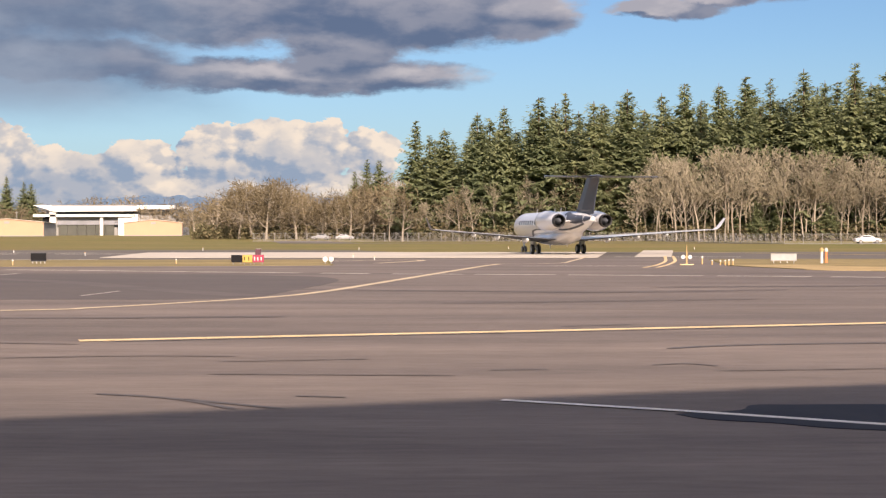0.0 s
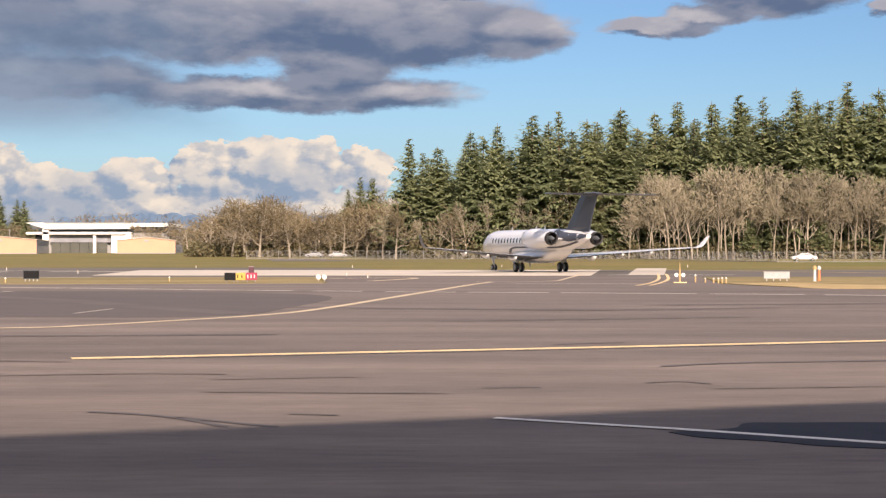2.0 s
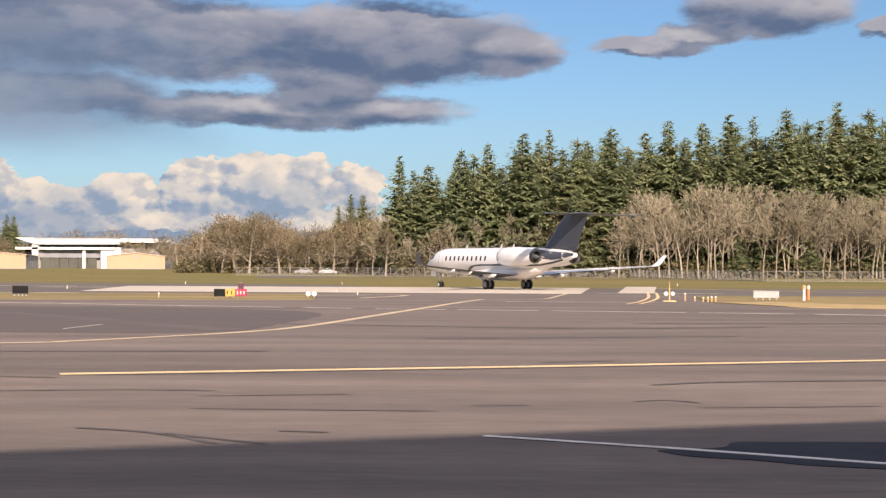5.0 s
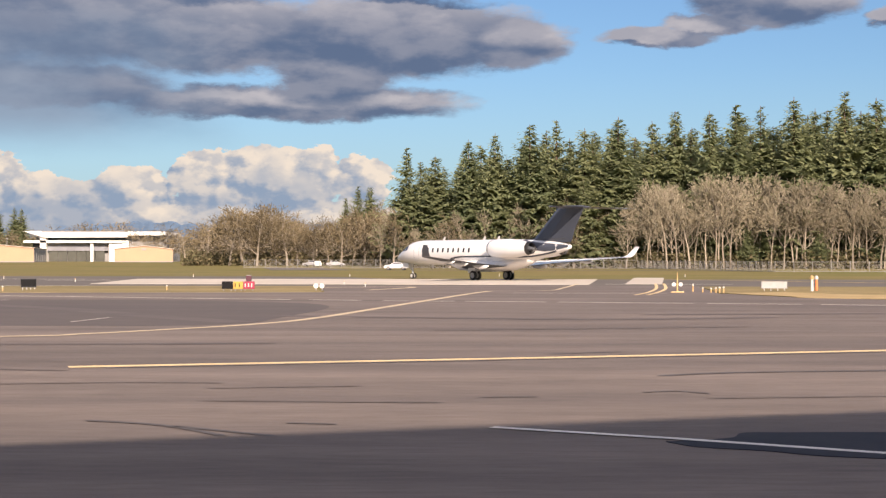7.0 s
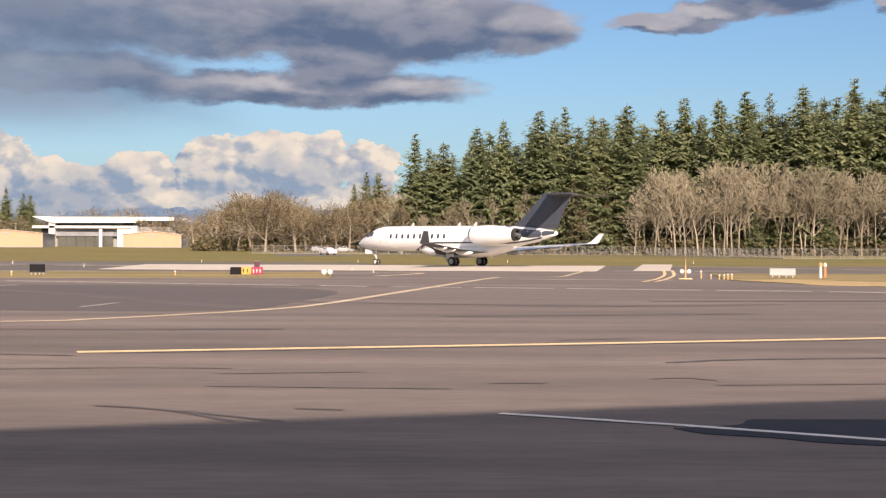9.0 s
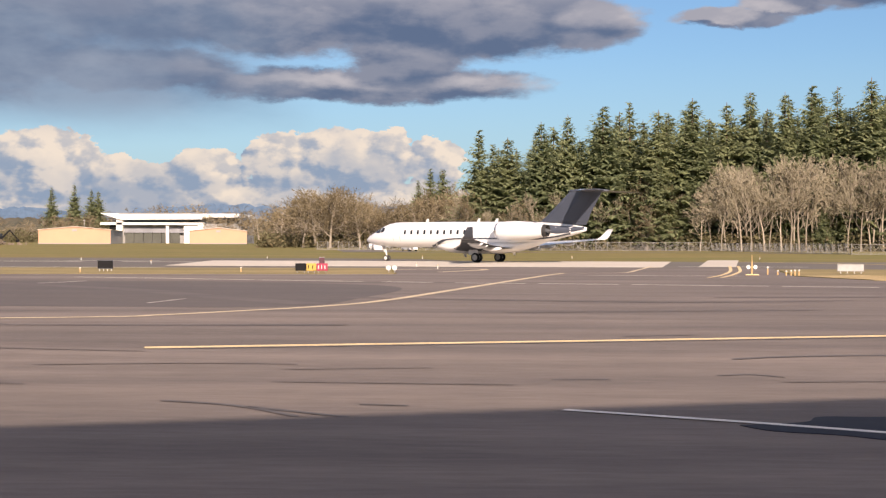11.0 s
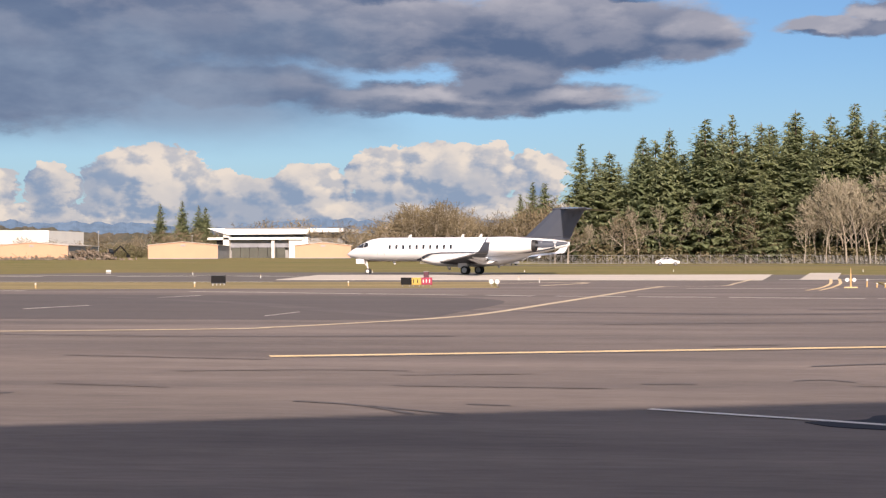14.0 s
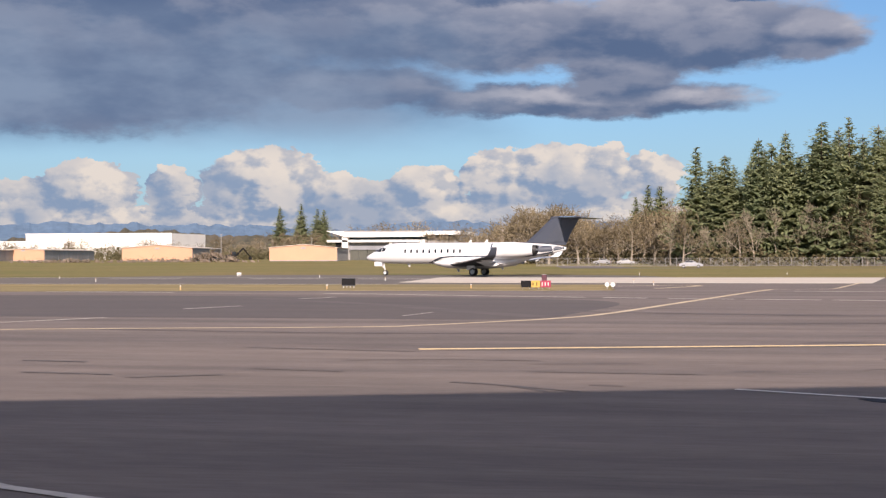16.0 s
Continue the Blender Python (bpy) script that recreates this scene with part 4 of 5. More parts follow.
def woods():
    rnd = random.Random(5)
    used = set()
    # edge firs: bearing, crown top elevation (degrees)
    edge = [(-1.03, 4.18), (0.05, 3.9), (1.3, 4.5), (2.3, 4.75), (3.6, 5.05), (4.6, 5.2), (5.65, 4.9), (6.9, 5.33), (8.15, 5.15), (9.0, 5.5), (10.25, 5.5), (11.2, 5.7), (12.1, 5.65),
            (13.3, 5.95), (14.05, 5.5), (15.1, 6.1), (16.2, 5.85), (17.2, 6.0), (18.3, 5.7), (19.4, 6.0), (20.6, 5.8)]
    for az, el in edge:
        d = rnd.uniform(343, 352)
        x, y = at(az, d)
        place(FIRS, used, rnd, x, y, 2.2 + math.hypot(x, y) * math.tan(radians(el)), wide=rnd.uniform(1.25, 1.65))
    for row, (d0, drop, step) in enumerate(((360, 0.35, 0.72), (374, 0.25, 0.8), (390, 0.5, 0.8))):
        az = -0.5 + 0.2 * row
        while az < 21:
            x, y = at(az, d0 + rnd.uniform(-6, 6))
            el = np.interp(az, [e[0] for e in edge], [e[1] for e in edge]) - drop - rnd.uniform(0, 0.7)
            place(FIRS, used, rnd, x, y, 2.2 + math.hypot(x, y) * math.tan(radians(el)), wide=rnd.uniform(1.4, 1.95))
            az += step * rnd.uniform(0.7, 1.3)
    for az, el in ((4.9, 2.6), (5.6, 3.0), (7.2, 2.1), (10.9, 1.4), (11.6, 1.2), (12.2, 1.5), (14.2, 1.7), (16.4, 1.5)):
        x, y = at(az, rnd.uniform(336, 343))
        place(FIRS, used, rnd, x, y, 2.2 + math.hypot(x, y) * math.tan(radians(el)), wide=1.5)
    for az, el in ((-2.4, 2.72), (-2.85, 2.75), (-3.3, 2.3), (-15.95, 2.04), (-15.35, 1.85), (-16.75, 1.9), (-15.1, 1.8)):
        d = 770 if az < -10 else 420
        x, y = at(az, d)
        place(FIRS, used, rnd, x, y, 1.6 + math.hypot(x, y) * math.tan(radians(el)), wide=1.5)
    # bare trees before the firs
    used2 = set()
    az = 7.2
    while az < 21:
        x, y = at(az, rnd.uniform(332, 342))
        el = np.interp(az, [7.2, 8, 10, 13, 15, 21], [2.4, 2.95, 3.3, 3.15, 2.9, 2.9]) - rnd.uniform(0, 0.7)
        place(BARES[:3], used2, rnd, x, y, 2.2 + d_el(x, y, el), wide=rnd.uniform(0.9, 1.2))
        az += rnd.uniform(0.12, 0.24)
    az = -2.0
    while az < 7.4:
        x, y = at(az, rnd.uniform(334, 343))
        el = np.interp(az, [-2, 0, 2, 5, 7.4], [2.4, 1.8, 2.0, 2.6, 2.3]) - rnd.uniform(0, 0.9)
        place(BARES, used2, rnd, x, y, 2.2 + d_el(x, y, el), wide=rnd.uniform(0.8, 1.05))
        az += rnd.uniform(0.35, 0.8)
    # the lower grove
    line = ([-9.6, -8.6, -7.4, -6.7, -6.0, -5.2, -4.6, -4.0, -3.0, -2.0, -1.2], [1.6, 1.85, 2.45, 2.5, 2.45, 1.9, 1.7, 1.9, 2.2, 2.35, 2.4])
    for row, dist in enumerate((392, 408, 425, 440)):
        az = -7.6 + 0.1 * row if row < 2 else -8.4
        while az < -1.0:
            x, y = at(az, dist + rnd.uniform(-6, 6))
            el = np.interp(az, *line) - rnd.uniform(0, 0.5) - 0.1 * row
            place(BARES[3:], used2, rnd, x, y, 1.6 + d_el(x, y, el), wide=rnd.uniform(1.0, 1.4))
            az += rnd.uniform(0.34, 0.6)
    # far hedgerow of bare trees behind the hangars
    az = -33.0
    while az < -8.0:
        x, y = at(az, rnd.uniform(690, 780) if az < -12 else rnd.uniform(560, 640))
        el = np.interp(az, [-33, -27, -22, -18, -15, -11, -8], [0.9, 0.75, 0.8, 0.9, 1.25, 1.45, 1.5]) - rnd.uniform(0, 0.35)
        place(BARES[3:], used2, rnd, x, y, 1.6 + d_el(x, y, el), wide=rnd.uniform(1.3, 1.9))
        az += rnd.uniform(0.36, 0.7)


def d_el(x, y, el):
    return math.hypot(x, y) * math.tan(radians(el))


def undergrowth(name, seed, x0, x1, y0, y1, count, hmin, hmax, label):
    """Low shrubs and young growth, many small leaves."""
    rnd = random.Random(seed)
    V, F = [], []
    for _ in range(count):
        cx, cy = rnd.uniform(x0, x1), rnd.uniform(y0, y1)
        h = rnd.uniform(hmin, hmax)
        w = h * rnd.uniform(0.35, 0.7)
        for _ in range(26):
            a, q = rnd.uniform(0, 6.283), rnd.random() ** 0.5
            t = rnd.random()
            px, py, pz = cx + math.cos(a) * q * w * (1.1 - 0.7 * t), cy + math.sin(a) * q * w * (1.1 - 0.7 * t), rise(cy) + t * h
            s = rnd.uniform(0.18, 0.5)
            b, up = rnd.uniform(0, 6.283), rnd.uniform(-0.6, 0.6)
            base = len(V)
            V += [(px + math.cos(b) * s, py + math.sin(b) * s, pz + up * s), (px + math.cos(b + 2) * s * .6, py + math.sin(b + 2) * s * .6, pz + s * .6),
                  (px - math.cos(b) * s, py - math.sin(b) * s, pz - up * s), (px + math.cos(b - 2) * s * .6, py + math.sin(b - 2) * s * .6, pz - s * .6)]
            F.append((base, base + 1, base + 2, base + 3))
    tagged(mesh_ob(name, V, F, M_SHRUB), label, "undergrowth", kind="stuff")


woods()
undergrowth("undergrowth", 3, -6, 135, 334, 352, 1700, 0.8, 4.5, "brown-green undergrowth at the foot of the wood")
undergrowth("undergrowth", 4, -66, -6, 388, 440, 700, 1.0, 4.0, "brown-green undergrowth beneath the bare trees")
undergrowth("undergrowth", 6, -430, -80, 690, 780, 2200, 2.0, 7.0, "brown brush behind the hangars")


def hill(name, seed, dist, a0, a1, base, amp, mat, label, tree_h, step):
    rnd = random.Random(seed)
    V, F = [], []
    az, i = a0, 0
    while az < a1:
        el = base + amp * noise.noise((az * 0.16, seed, 0)) + amp * 0.4 * noise.noise((az * 0.5, seed, 3))
        x, y = dist * math.sin(radians(az)), dist * math.cos(radians(az))
        top = dist * math.tan(radians(el)) + tree_h * (0.5 + noise.noise((az * 2.3, seed, 5)) * 0.6 + noise.noise((az * 6.0, seed, 9)) * 0.22)
        V += [(x, y, -5), (x, y, max(top * 0.6, 2)), (x * 1.02, y * 1.02, top), (x * 1.2, y * 1.2, -5)]
        if i:
            b = 4 * i
            F += [(b - 4 + j, b + j, b + j + 1, b - 3 + j) for j in range(3)]
        az += step
        i += 1
    tagged(mesh_ob(name, V, F, mat), label, "hill", kind="structure")


hill("far_hill", 2, 3600, -60, 60, 1.15, 0.55, M_HILL, "distant wooded ridge under the clouds, haze painted in as blue", 12, 0.06)
hill("wooded_rise", 7, 1500, -60, 20, 0.72, 0.35, M_NEARHILL, "low brown wooded rise", 9, 0.08)


# ---- buildings ----
def hangar(az, dist, width, depth, eave, ridge, label, turn=0.0, doors=False):
    """Gabled metal hangar: front wall to the camera, long side walls running away."""
    x, y = at(az, dist)
    ob = thing("hangar", pose(x, y, rise(y), 0, 0, turn), label, "hangar", "tan hangars across the field")
    w = width / 2
    bm = bmesh.new()
    t = 0.2
    prof = [(-w, 0), (w, 0), (w, eave), (0, ridge), (-w, eave)]
    loft(bm, [[(px, 0.0, pz) for px, pz in prof], [(px, t, pz) for px, pz in prof]])
    front = part("front_wall", bm, M_TAN, ob, "tan sheet-metal gable wall")
    k = int(width / 1.6)
    for i in range(1, k):
        px = -w + width * i / k
        bm = bmesh.new()
        box(bm, px - 0.03, px + 0.03, -0.03, 0.0, 0.1, eave + (ridge - eave) * (1 - abs(px) / w) - 0.1)
        part("wall_rib", bm, M_TAN, front)
    bm = bmesh.new()
    box(bm, -0.8, 0.8, -0.08, 0.0, eave - 0.5, eave + 0.15)
    for j in range(4):
        box(bm, -0.75, 0.75, -0.12, -0.08, eave - 0.45 + j * 0.15, eave - 0.39 + j * 0.15)
    part("vent", bm, M_SHADEWALL, front, "dark louvred gable vent")
    bm = bmesh.new()
    box(bm, -w - 0.05, w + 0.05, -0.05, 0.0, 0.0, 0.25)
    part("plinth", bm, M_GREYWALL, front, "grey base trim")
    for s in (-1, 1):
        bm = bmesh.new()
        box(bm, s * w - (t if s > 0 else 0), s * w + (0 if s > 0 else t), t, depth, 0, eave)
        side = part("side_wall", bm, M_GREYWALL, ob, "grey side wall in shade")
        n = int(depth / 11)
        for i in range(n):
            y0 = t + 1 + i * (depth - 2) / n
            bm = bmesh.new()
            box(bm, min(s * w - s * 0.02, s * w + s * 0.06), max(s * w - s * 0.02, s * w + s * 0.06), y0, y0 + (depth - 2) / n - 0.8, 0.1, eave - 0.7)
            part("hangar_door", bm, M_SHADEWALL, side, "grey sliding hangar door")
        bm = bmesh.new()
        loft(bm, [[(s * (w + 0.4), q, eave - 0.12), (0, q, ridge + 0.02), (0, q, ridge + 0.2), (s * (w + 0.4), q, eave + 0.06)] for q in (-0.4, depth + 0.3)])
        part("roof", bm, M_TANROOF, ob, "pale metal roof slope")
    bm = bmesh.new()
    box(bm, -w, w, depth - t, depth, 0, eave)
    part("back_wall", bm, M_GREYWALL, ob)
    return ob


def px_w(deg0, deg1, dist):
    return dist * (math.tan(radians(deg1)) - math.tan(radians(deg0)))


for a0, a1, dist, depth, eave, ridge, label in (
        (-17.18, -14.71, 500, 70, 4.7, 5.7, "tan metal hangar with low gable and vent"), (-11.78, -9.71, 530, 60, 4.6, 5.6, "small tan metal hangar with low gable"),
        (-22.62, -20.17, 500, 75, 4.7, 5.7, "tan metal hangar with low gable and vent"), (-26.9, -25.5, 560, 90, 4.4, 4.9, "tan end of a long low hangar row"),
        (-32.4, -29.2, 470, 110, 4.4, 4.9, "tan end of a long low hangar row")):
    hangar((a0 + a1) / 2, dist, px_w(a0, a1, dist), depth, eave, ridge, label, 11.0)


def white_terminal():
    """Large white hall with overhanging roof, deep canopy and grey doors."""
    d = 600
    x0, x1 = at(-15.05, d)[0], at(-10.0, d)[0]
    ob = thing("hangar_hall", pose(x0, d, rise(d)), "large white aviation hall with overhanging flat roof", "hangar")
    ob.scale = (0.923, 0.923, 0.923)
    w = (x1 - x0) / 0.923

    def piece(name, mat, label, *b, bevel=0.0):
        bm = bmesh.new()
        box(bm, *b, bevel)
        return part(name, bm, mat, ob, label)

    piece("wall", M_SHADEWALL, "recessed grey upper wall", 4, w, 6, 40, 0, 10.5)
    bm = bmesh.new()
    loft(bm, [[(0, 0, 13.0), (w * 0.74, 0, 13.0), (w * 0.74, 0, 10.4), (9, 0, 10.2)], [(0, 42, 13.0), (w * 0.74, 42, 13.0), (w * 0.74, 42, 10.4), (9, 42, 10.2)]])
    part("roof", bm, M_WHITEWALL, ob, "white roof slab with raked soffit")
    piece("roof", M_WHITEWALL, "lower white roof band", w * 0.74, w * 1.0, 1, 42, 11.2, 12.8)
    piece("roof_edge", M_SHADEWALL, "grey roof fascia", 8, w * 0.74, -0.1, 0, 12.5, 13.02)
    piece("canopy", M_WHITEWALL, "white canopy over the doors", 0, w * 0.70, 1, 8, 8.0, 9.0)
    piece("pillar", M_WHITEWALL, "white pillar", 7.0, 9.6, 1, 4, 0, 13.0)
    piece("wall", M_WHITEWALL, "white wall beside the doors", w * 0.60, w * 0.74, 2, 6, 0, 9.0)
    piece("sliding_door", M_GREYWALL, "grey sliding door band", 9.6, w * 0.60, 4, 5, 4.6, 8.0)
    piece("pillar", M_WHITEWALL, "white pillar", w * 0.47, w * 0.49, 2, 3, 0, 8.0)
    # no real opening: a solid black block stands for the shade within
    piece("opening", M_SIGNBLACK, "black block for the shade inside an open doorway", 3.5, 7.0, 3, 5, 4.5, 8.0)
    # panels below the door band carry the interior's shade in their colour
    for i in range(6):
        piece("door_leaf", M_DIM, "grey-green panel coloured as the shaded interior", 10 + i * 4.0, 13.8 + i * 4.0, 4.5, 4.9, 0, 4.6)
    piece("window_band", M_GLASS, "dark glazed band under the roof", 9.6, w * 0.70, 5.5, 5.9, 9.3, 10.1)


white_terminal()


def white_warehouse():
    d = 860
    xa, xb, xc = at(-27.4, d)[0], at(-26.0, d)[0], at(-20.75, d)[0]
    ob = thing("warehouse", pose(0, d, rise(d)), "long white windowless warehouse beyond the hangars", "warehouse")
    for name, a, b, z in (("low_wing", xa, xb, 11.0), ("hall", xb, xc, 15.6)):
        bm = bmesh.new()
        box(bm, a, b, 0, 60, 0, z)
        body = part(name, bm, M_WHITEWALL, ob, "plain white wall panels")
        n = int((b - a) / 7)
        for i in range(1, n):
            bm = bmesh.new()
            px = a + (b - a) * i / n
            box(bm, px - 0.08, px + 0.08, -0.06, 0, 0, z - 0.4)
            part("wall_joint", bm, M_TANROOF, body)
        bm = bmesh.new()
        box(bm, a - 0.2, b + 0.2, -0.25, 0.0, z - 0.35, z + 0.25)
        part("parapet", bm, M_WHITEWALL, body, "white parapet")


white_warehouse()



# ---- fence, signs and lights of the airfield ----
def fence_run(points, height, step, label):
    """Chain-link fence: posts, top rail and a fabric of crossing wires between."""
    ob = thing("fence", pose(0, 0, 0), label, "fence")
    post = bmesh.new()
    rod(post, (0, 0, -0.1), (0, 0, height + 0.12), 0.055, sides=6)
    first = part("post", post, M_POST, ob)
    rail, wire = [], ([], [])
    n = 0
    for a, b in zip(points, points[1:]):
        d = math.hypot(b[0] - a[0], b[1] - a[1])
        k = max(1, round(d / step))
        for i in range(k):
            f, g = i / k, (i + 1) / k
            x, y = a[0] + (b[0] - a[0]) * f, a[1] + (b[1] - a[1]) * f
            x2, y2 = a[0] + (b[0] - a[0]) * g, a[1] + (b[1] - a[1]) * g
            if n == 0:
                first.location = (x, y, rise(y))
            else:
                o = first.copy()
                scene.collection.objects.link(o)
                o.parent = ob
                o.location = (x, y, rise(y))
            n += 1
            V, F = wire
            for q in range(12):
                for sgn in (1, -1):
                    u0, u1 = q / 12, q / 12 + sgn * height / step
                    z0, z1 = 0.05, height
                    if u1 > 1:
                        z1 = z0 + (z1 - z0) * (1 - u0) / (u1 - u0)
                        u1 = 1.0
                    if u1 < 0:
                        z1 = z0 + (z1 - z0) * u0 / (u0 - u1)
                        u1 = 0.0
                    p0 = (x + (x2 - x) * u0, y + (y2 - y) * u0)
                    p1 = (x + (x2 - x) * u1, y + (y2 - y) * u1)
                    c = len(V)
                    V += [(p0[0] - 0.012, p0[1], z0 + rise(p0[1])), (p0[0] + 0.012, p0[1], z0 + rise(p0[1])), (p1[0] + 0.012, p1[1], z1 + rise(p1[1])), (p1[0] - 0.012, p1[1], z1 + rise(p1[1]))]
                    F.append((c, c + 1, c + 2, c + 3))
    mesh_ob("wire_fabric", *wire, M_POST, ob, "grey chain-link wire")
    bm = bmesh.new()
    for a, b in zip(points, points[1:]):
        for z in (height, 0.12):
            rod(bm, (*a, z + rise(a[1])), (*b, z + rise(b[1])), 0.03, sides=5)
    part("rail", bm, M_POST, ob, "horizontal tube rail")


fence_run([(-42, 338), (-20, 331), (44, 329)], 1.85, 2.5, "grey chain-link fence along the wood")
fence_run([(44, 329), (56, 250), (74, 248), (140, 246)], 1.7, 3.0, "grey chain-link fence beside the road")
sheet("perimeter_road", [(-30, 281), (36, 279), (60, 261), (420, 255), (420, 262), (62, 268), (38, 288), (-16, 291), (-38, 400), (-46, 400)], 0.03, M_RUNWAY, "narrow asphalt road along the fence", "road")


def guidance_sign(x, y, turn):
    ob = thing("guidance_sign", pose(x, y, 0.05, 0, 0, turn), "low taxiway sign with black, yellow and red panels", "sign")
    for name, a, b, m, label in (("black_panel", -1.08, -0.36, M_SIGNBLACK, "black sign panel"), ("yellow_panel", -0.34, 0.30, M_SIGNYELLOW, "yellow sign panel with black marks"),
                                 ("red_panel", 0.32, 1.06, M_SIGNRED, "red sign panel with white marks")):
        bm = bmesh.new()
        box(bm, a, b, -0.09, 0.09, 0.13, 0.62, 0.02)
        p = part(name, bm, m, ob, label)
        if name != "black_panel":
            for i in range(3 if name == "red_panel" else 2):
                bm = bmesh.new()
                u = a + 0.10 + i * (b - a - 0.1) / (3 if name == "red_panel" else 2)
                box(bm, u, u + 0.06, -0.10, -0.088, 0.26, 0.49)
                part("mark", bm, M_WHITE if name == "red_panel" else M_SIGNBLACK, p)
        for u in (a + 0.12, b - 0.12):
            bm = bmesh.new()
            rod(bm, (u, 0, -0.03), (u, 0, 0.14), 0.03, sides=8)
            part("leg", bm, M_POST, ob)


def board_sign(x, y, w, h, turn, mat, label):
    ob = thing("board_sign", pose(x, y, 0.05, 0, 0, turn), label, "sign")
    bm = bmesh.new()
    box(bm, -w / 2, w / 2, -0.10, 0.10, 0.14, 0.14 + h, 0.025)
    p = part("panel", bm, mat, ob)
    bm = bmesh.new()
    for z in (0.14, 0.14 + h - 0.04):
        box(bm, -w / 2 - 0.02, w / 2 + 0.02, -0.12, 0.12, z, z + 0.04)
    part("frame", bm, M_UNDER if mat is M_SIGNBLACK else M_POST, p, "metal edge strip")
    for u in (-w * 0.38, -w * 0.12, w * 0.14, w * 0.40):
        bm = bmesh.new()
        rod(bm, (u, 0, -0.03), (u, 0, 0.15), 0.04, 0.03, 8)
        part("leg", bm, M_WHITE, ob, "pale short leg")


def twin_lights(x, y):
    ob = thing("twin_light", pose(x, y, 0.05), "pair of white round runway guard lights", "light fixture")
    for s in (-0.2, 0.2):
        bm = bmesh.new()
        rod(bm, (s, 0.12, 0.30), (s, -0.10, 0.30), 0.15, 0.17, 16)
        head = part("lamp_head", bm, M_WHITE, ob, "white round lamp housing")
        bm = bmesh.new()
        rod(bm, (s, -0.10, 0.30), (s, -0.12, 0.30), 0.12, sides=16)
        part("lens", bm, M_WHITE, head)
        bm = bmesh.new()
        rod(bm, (s, 0, -0.02), (s, 0, 0.18), 0.04, sides=8)
        part("leg", bm, M_POST, ob)


def beacon(x, y):
    ob = thing("guard_beacon", pose(x, y, 0.04), "amber mast with two white round lights on a yellow base", "light fixture")
    bm = bmesh.new()
    box(bm, -0.42, 0.42, -0.15, 0.15, 0.0, 0.07, 0.02)
    part("base_plate", bm, M_YELLOW, ob)
    bm = bmesh.new()
    rod(bm, (0, 0, 0.05), (0, 0, 0.9), 0.055, 0.045, 10)
    rod(bm, (0, 0, 0.9), (0, 0, 1.28), 0.03, 0.02, 8)
    part("mast", bm, M_AMBER, ob, "amber painted mast")
    bm = bmesh.new()
    rod(bm, (-0.30, 0, 0.52), (0.30, 0, 0.52), 0.035, sides=8)
    part("crossbar", bm, M_AMBER, ob)
    for s in (-0.24, 0.2):
        bm = bmesh.new()
        rod(bm, (s, 0.08, 0.52), (s, -0.12, 0.52), 0.11, 0.13, 16)
        part("lamp_head", bm, M_WHITE, ob, "white round lamp housing")


def stub(x, y, h, r, mat, label, name="edge_light"):
    ob = thing(name, pose(x, y, 0.04), label, "light fixture", "small airfield markers")
    bm = bmesh.new()
    rod(bm, (0, 0, -0.02), (0, 0, h * 0.75), r * 0.8, r * 0.7, 8)
    part("stem", bm, mat, ob)
    bm = bmesh.new()
    rod(bm, (0, 0, h * 0.75), (0, 0, h * 0.92), r, r * 1.05, 10)
    rod(bm, (0, 0, h * 0.92), (0, 0, h), r * 0.9, r * 0.3, 10)
    part("cap", bm, M_WHITE if mat is not M_WHITE else M_AMBER, ob)
    return ob


guidance_sign(-12.85, 100.5, 4)
board_sign(-27.7, 104.5, 1.02, 0.60, 10, M_SIGNBLACK, "black-faced runway distance board on short pale legs")
board_sign(23.0, 103.0, 1.72, 0.50, -6, M_BOARD, "long white-backed sign board on short legs")
board_sign(-15.2, 125.5, 0.44, 0.62, 0, M_MAROON, "small dark maroon box beside the runway")
twin_lights(-7.7, 102.5)
beacon(15.5, 97)
for i, (x, y, h) in enumerate(((17.0, 100, 0.62), (17.4, 98.6, 0.36), (17.7, 97.3, 0.36), (17.95, 97.0, 0.40), (18.15, 96.8, 0.44), (18.35, 96.5, 0.46))):
    stub(x, y, h * 0.85, 0.065, M_AMBER, "short amber marker post on the verge", "marker_post")
stub(25.2, 101.5, 1.06, 0.13, M_WHITE, "pale marker post on the grass verge", "marker_post")
stub(26.0, 103.5, 1.02, 0.12, M_ORANGE, "orange marker post on the grass verge", "marker_post")
for x, y in ((-32.6, 139), (-28, 178), (-10, 182), (-7.4, 126), (-5.2, 116), (-60, 132), (-45, 160), (-72, 150), (-88, 160), (8, 186), (30, 182)):
    stub(x, y, 0.32, 0.05, M_WHITE, "small white runway edge light")
for x, y in ((-28.2, 100), (-18.0, 103), (-38, 96), (-52, 93)):
    stub(x, y, 0.34, 0.06, M_AMBER, "small amber edge light on the verge")
board_sign(-58.5, 172, 0.55, 0.3, 20, M_WHITE, "small white equipment box in the grass")


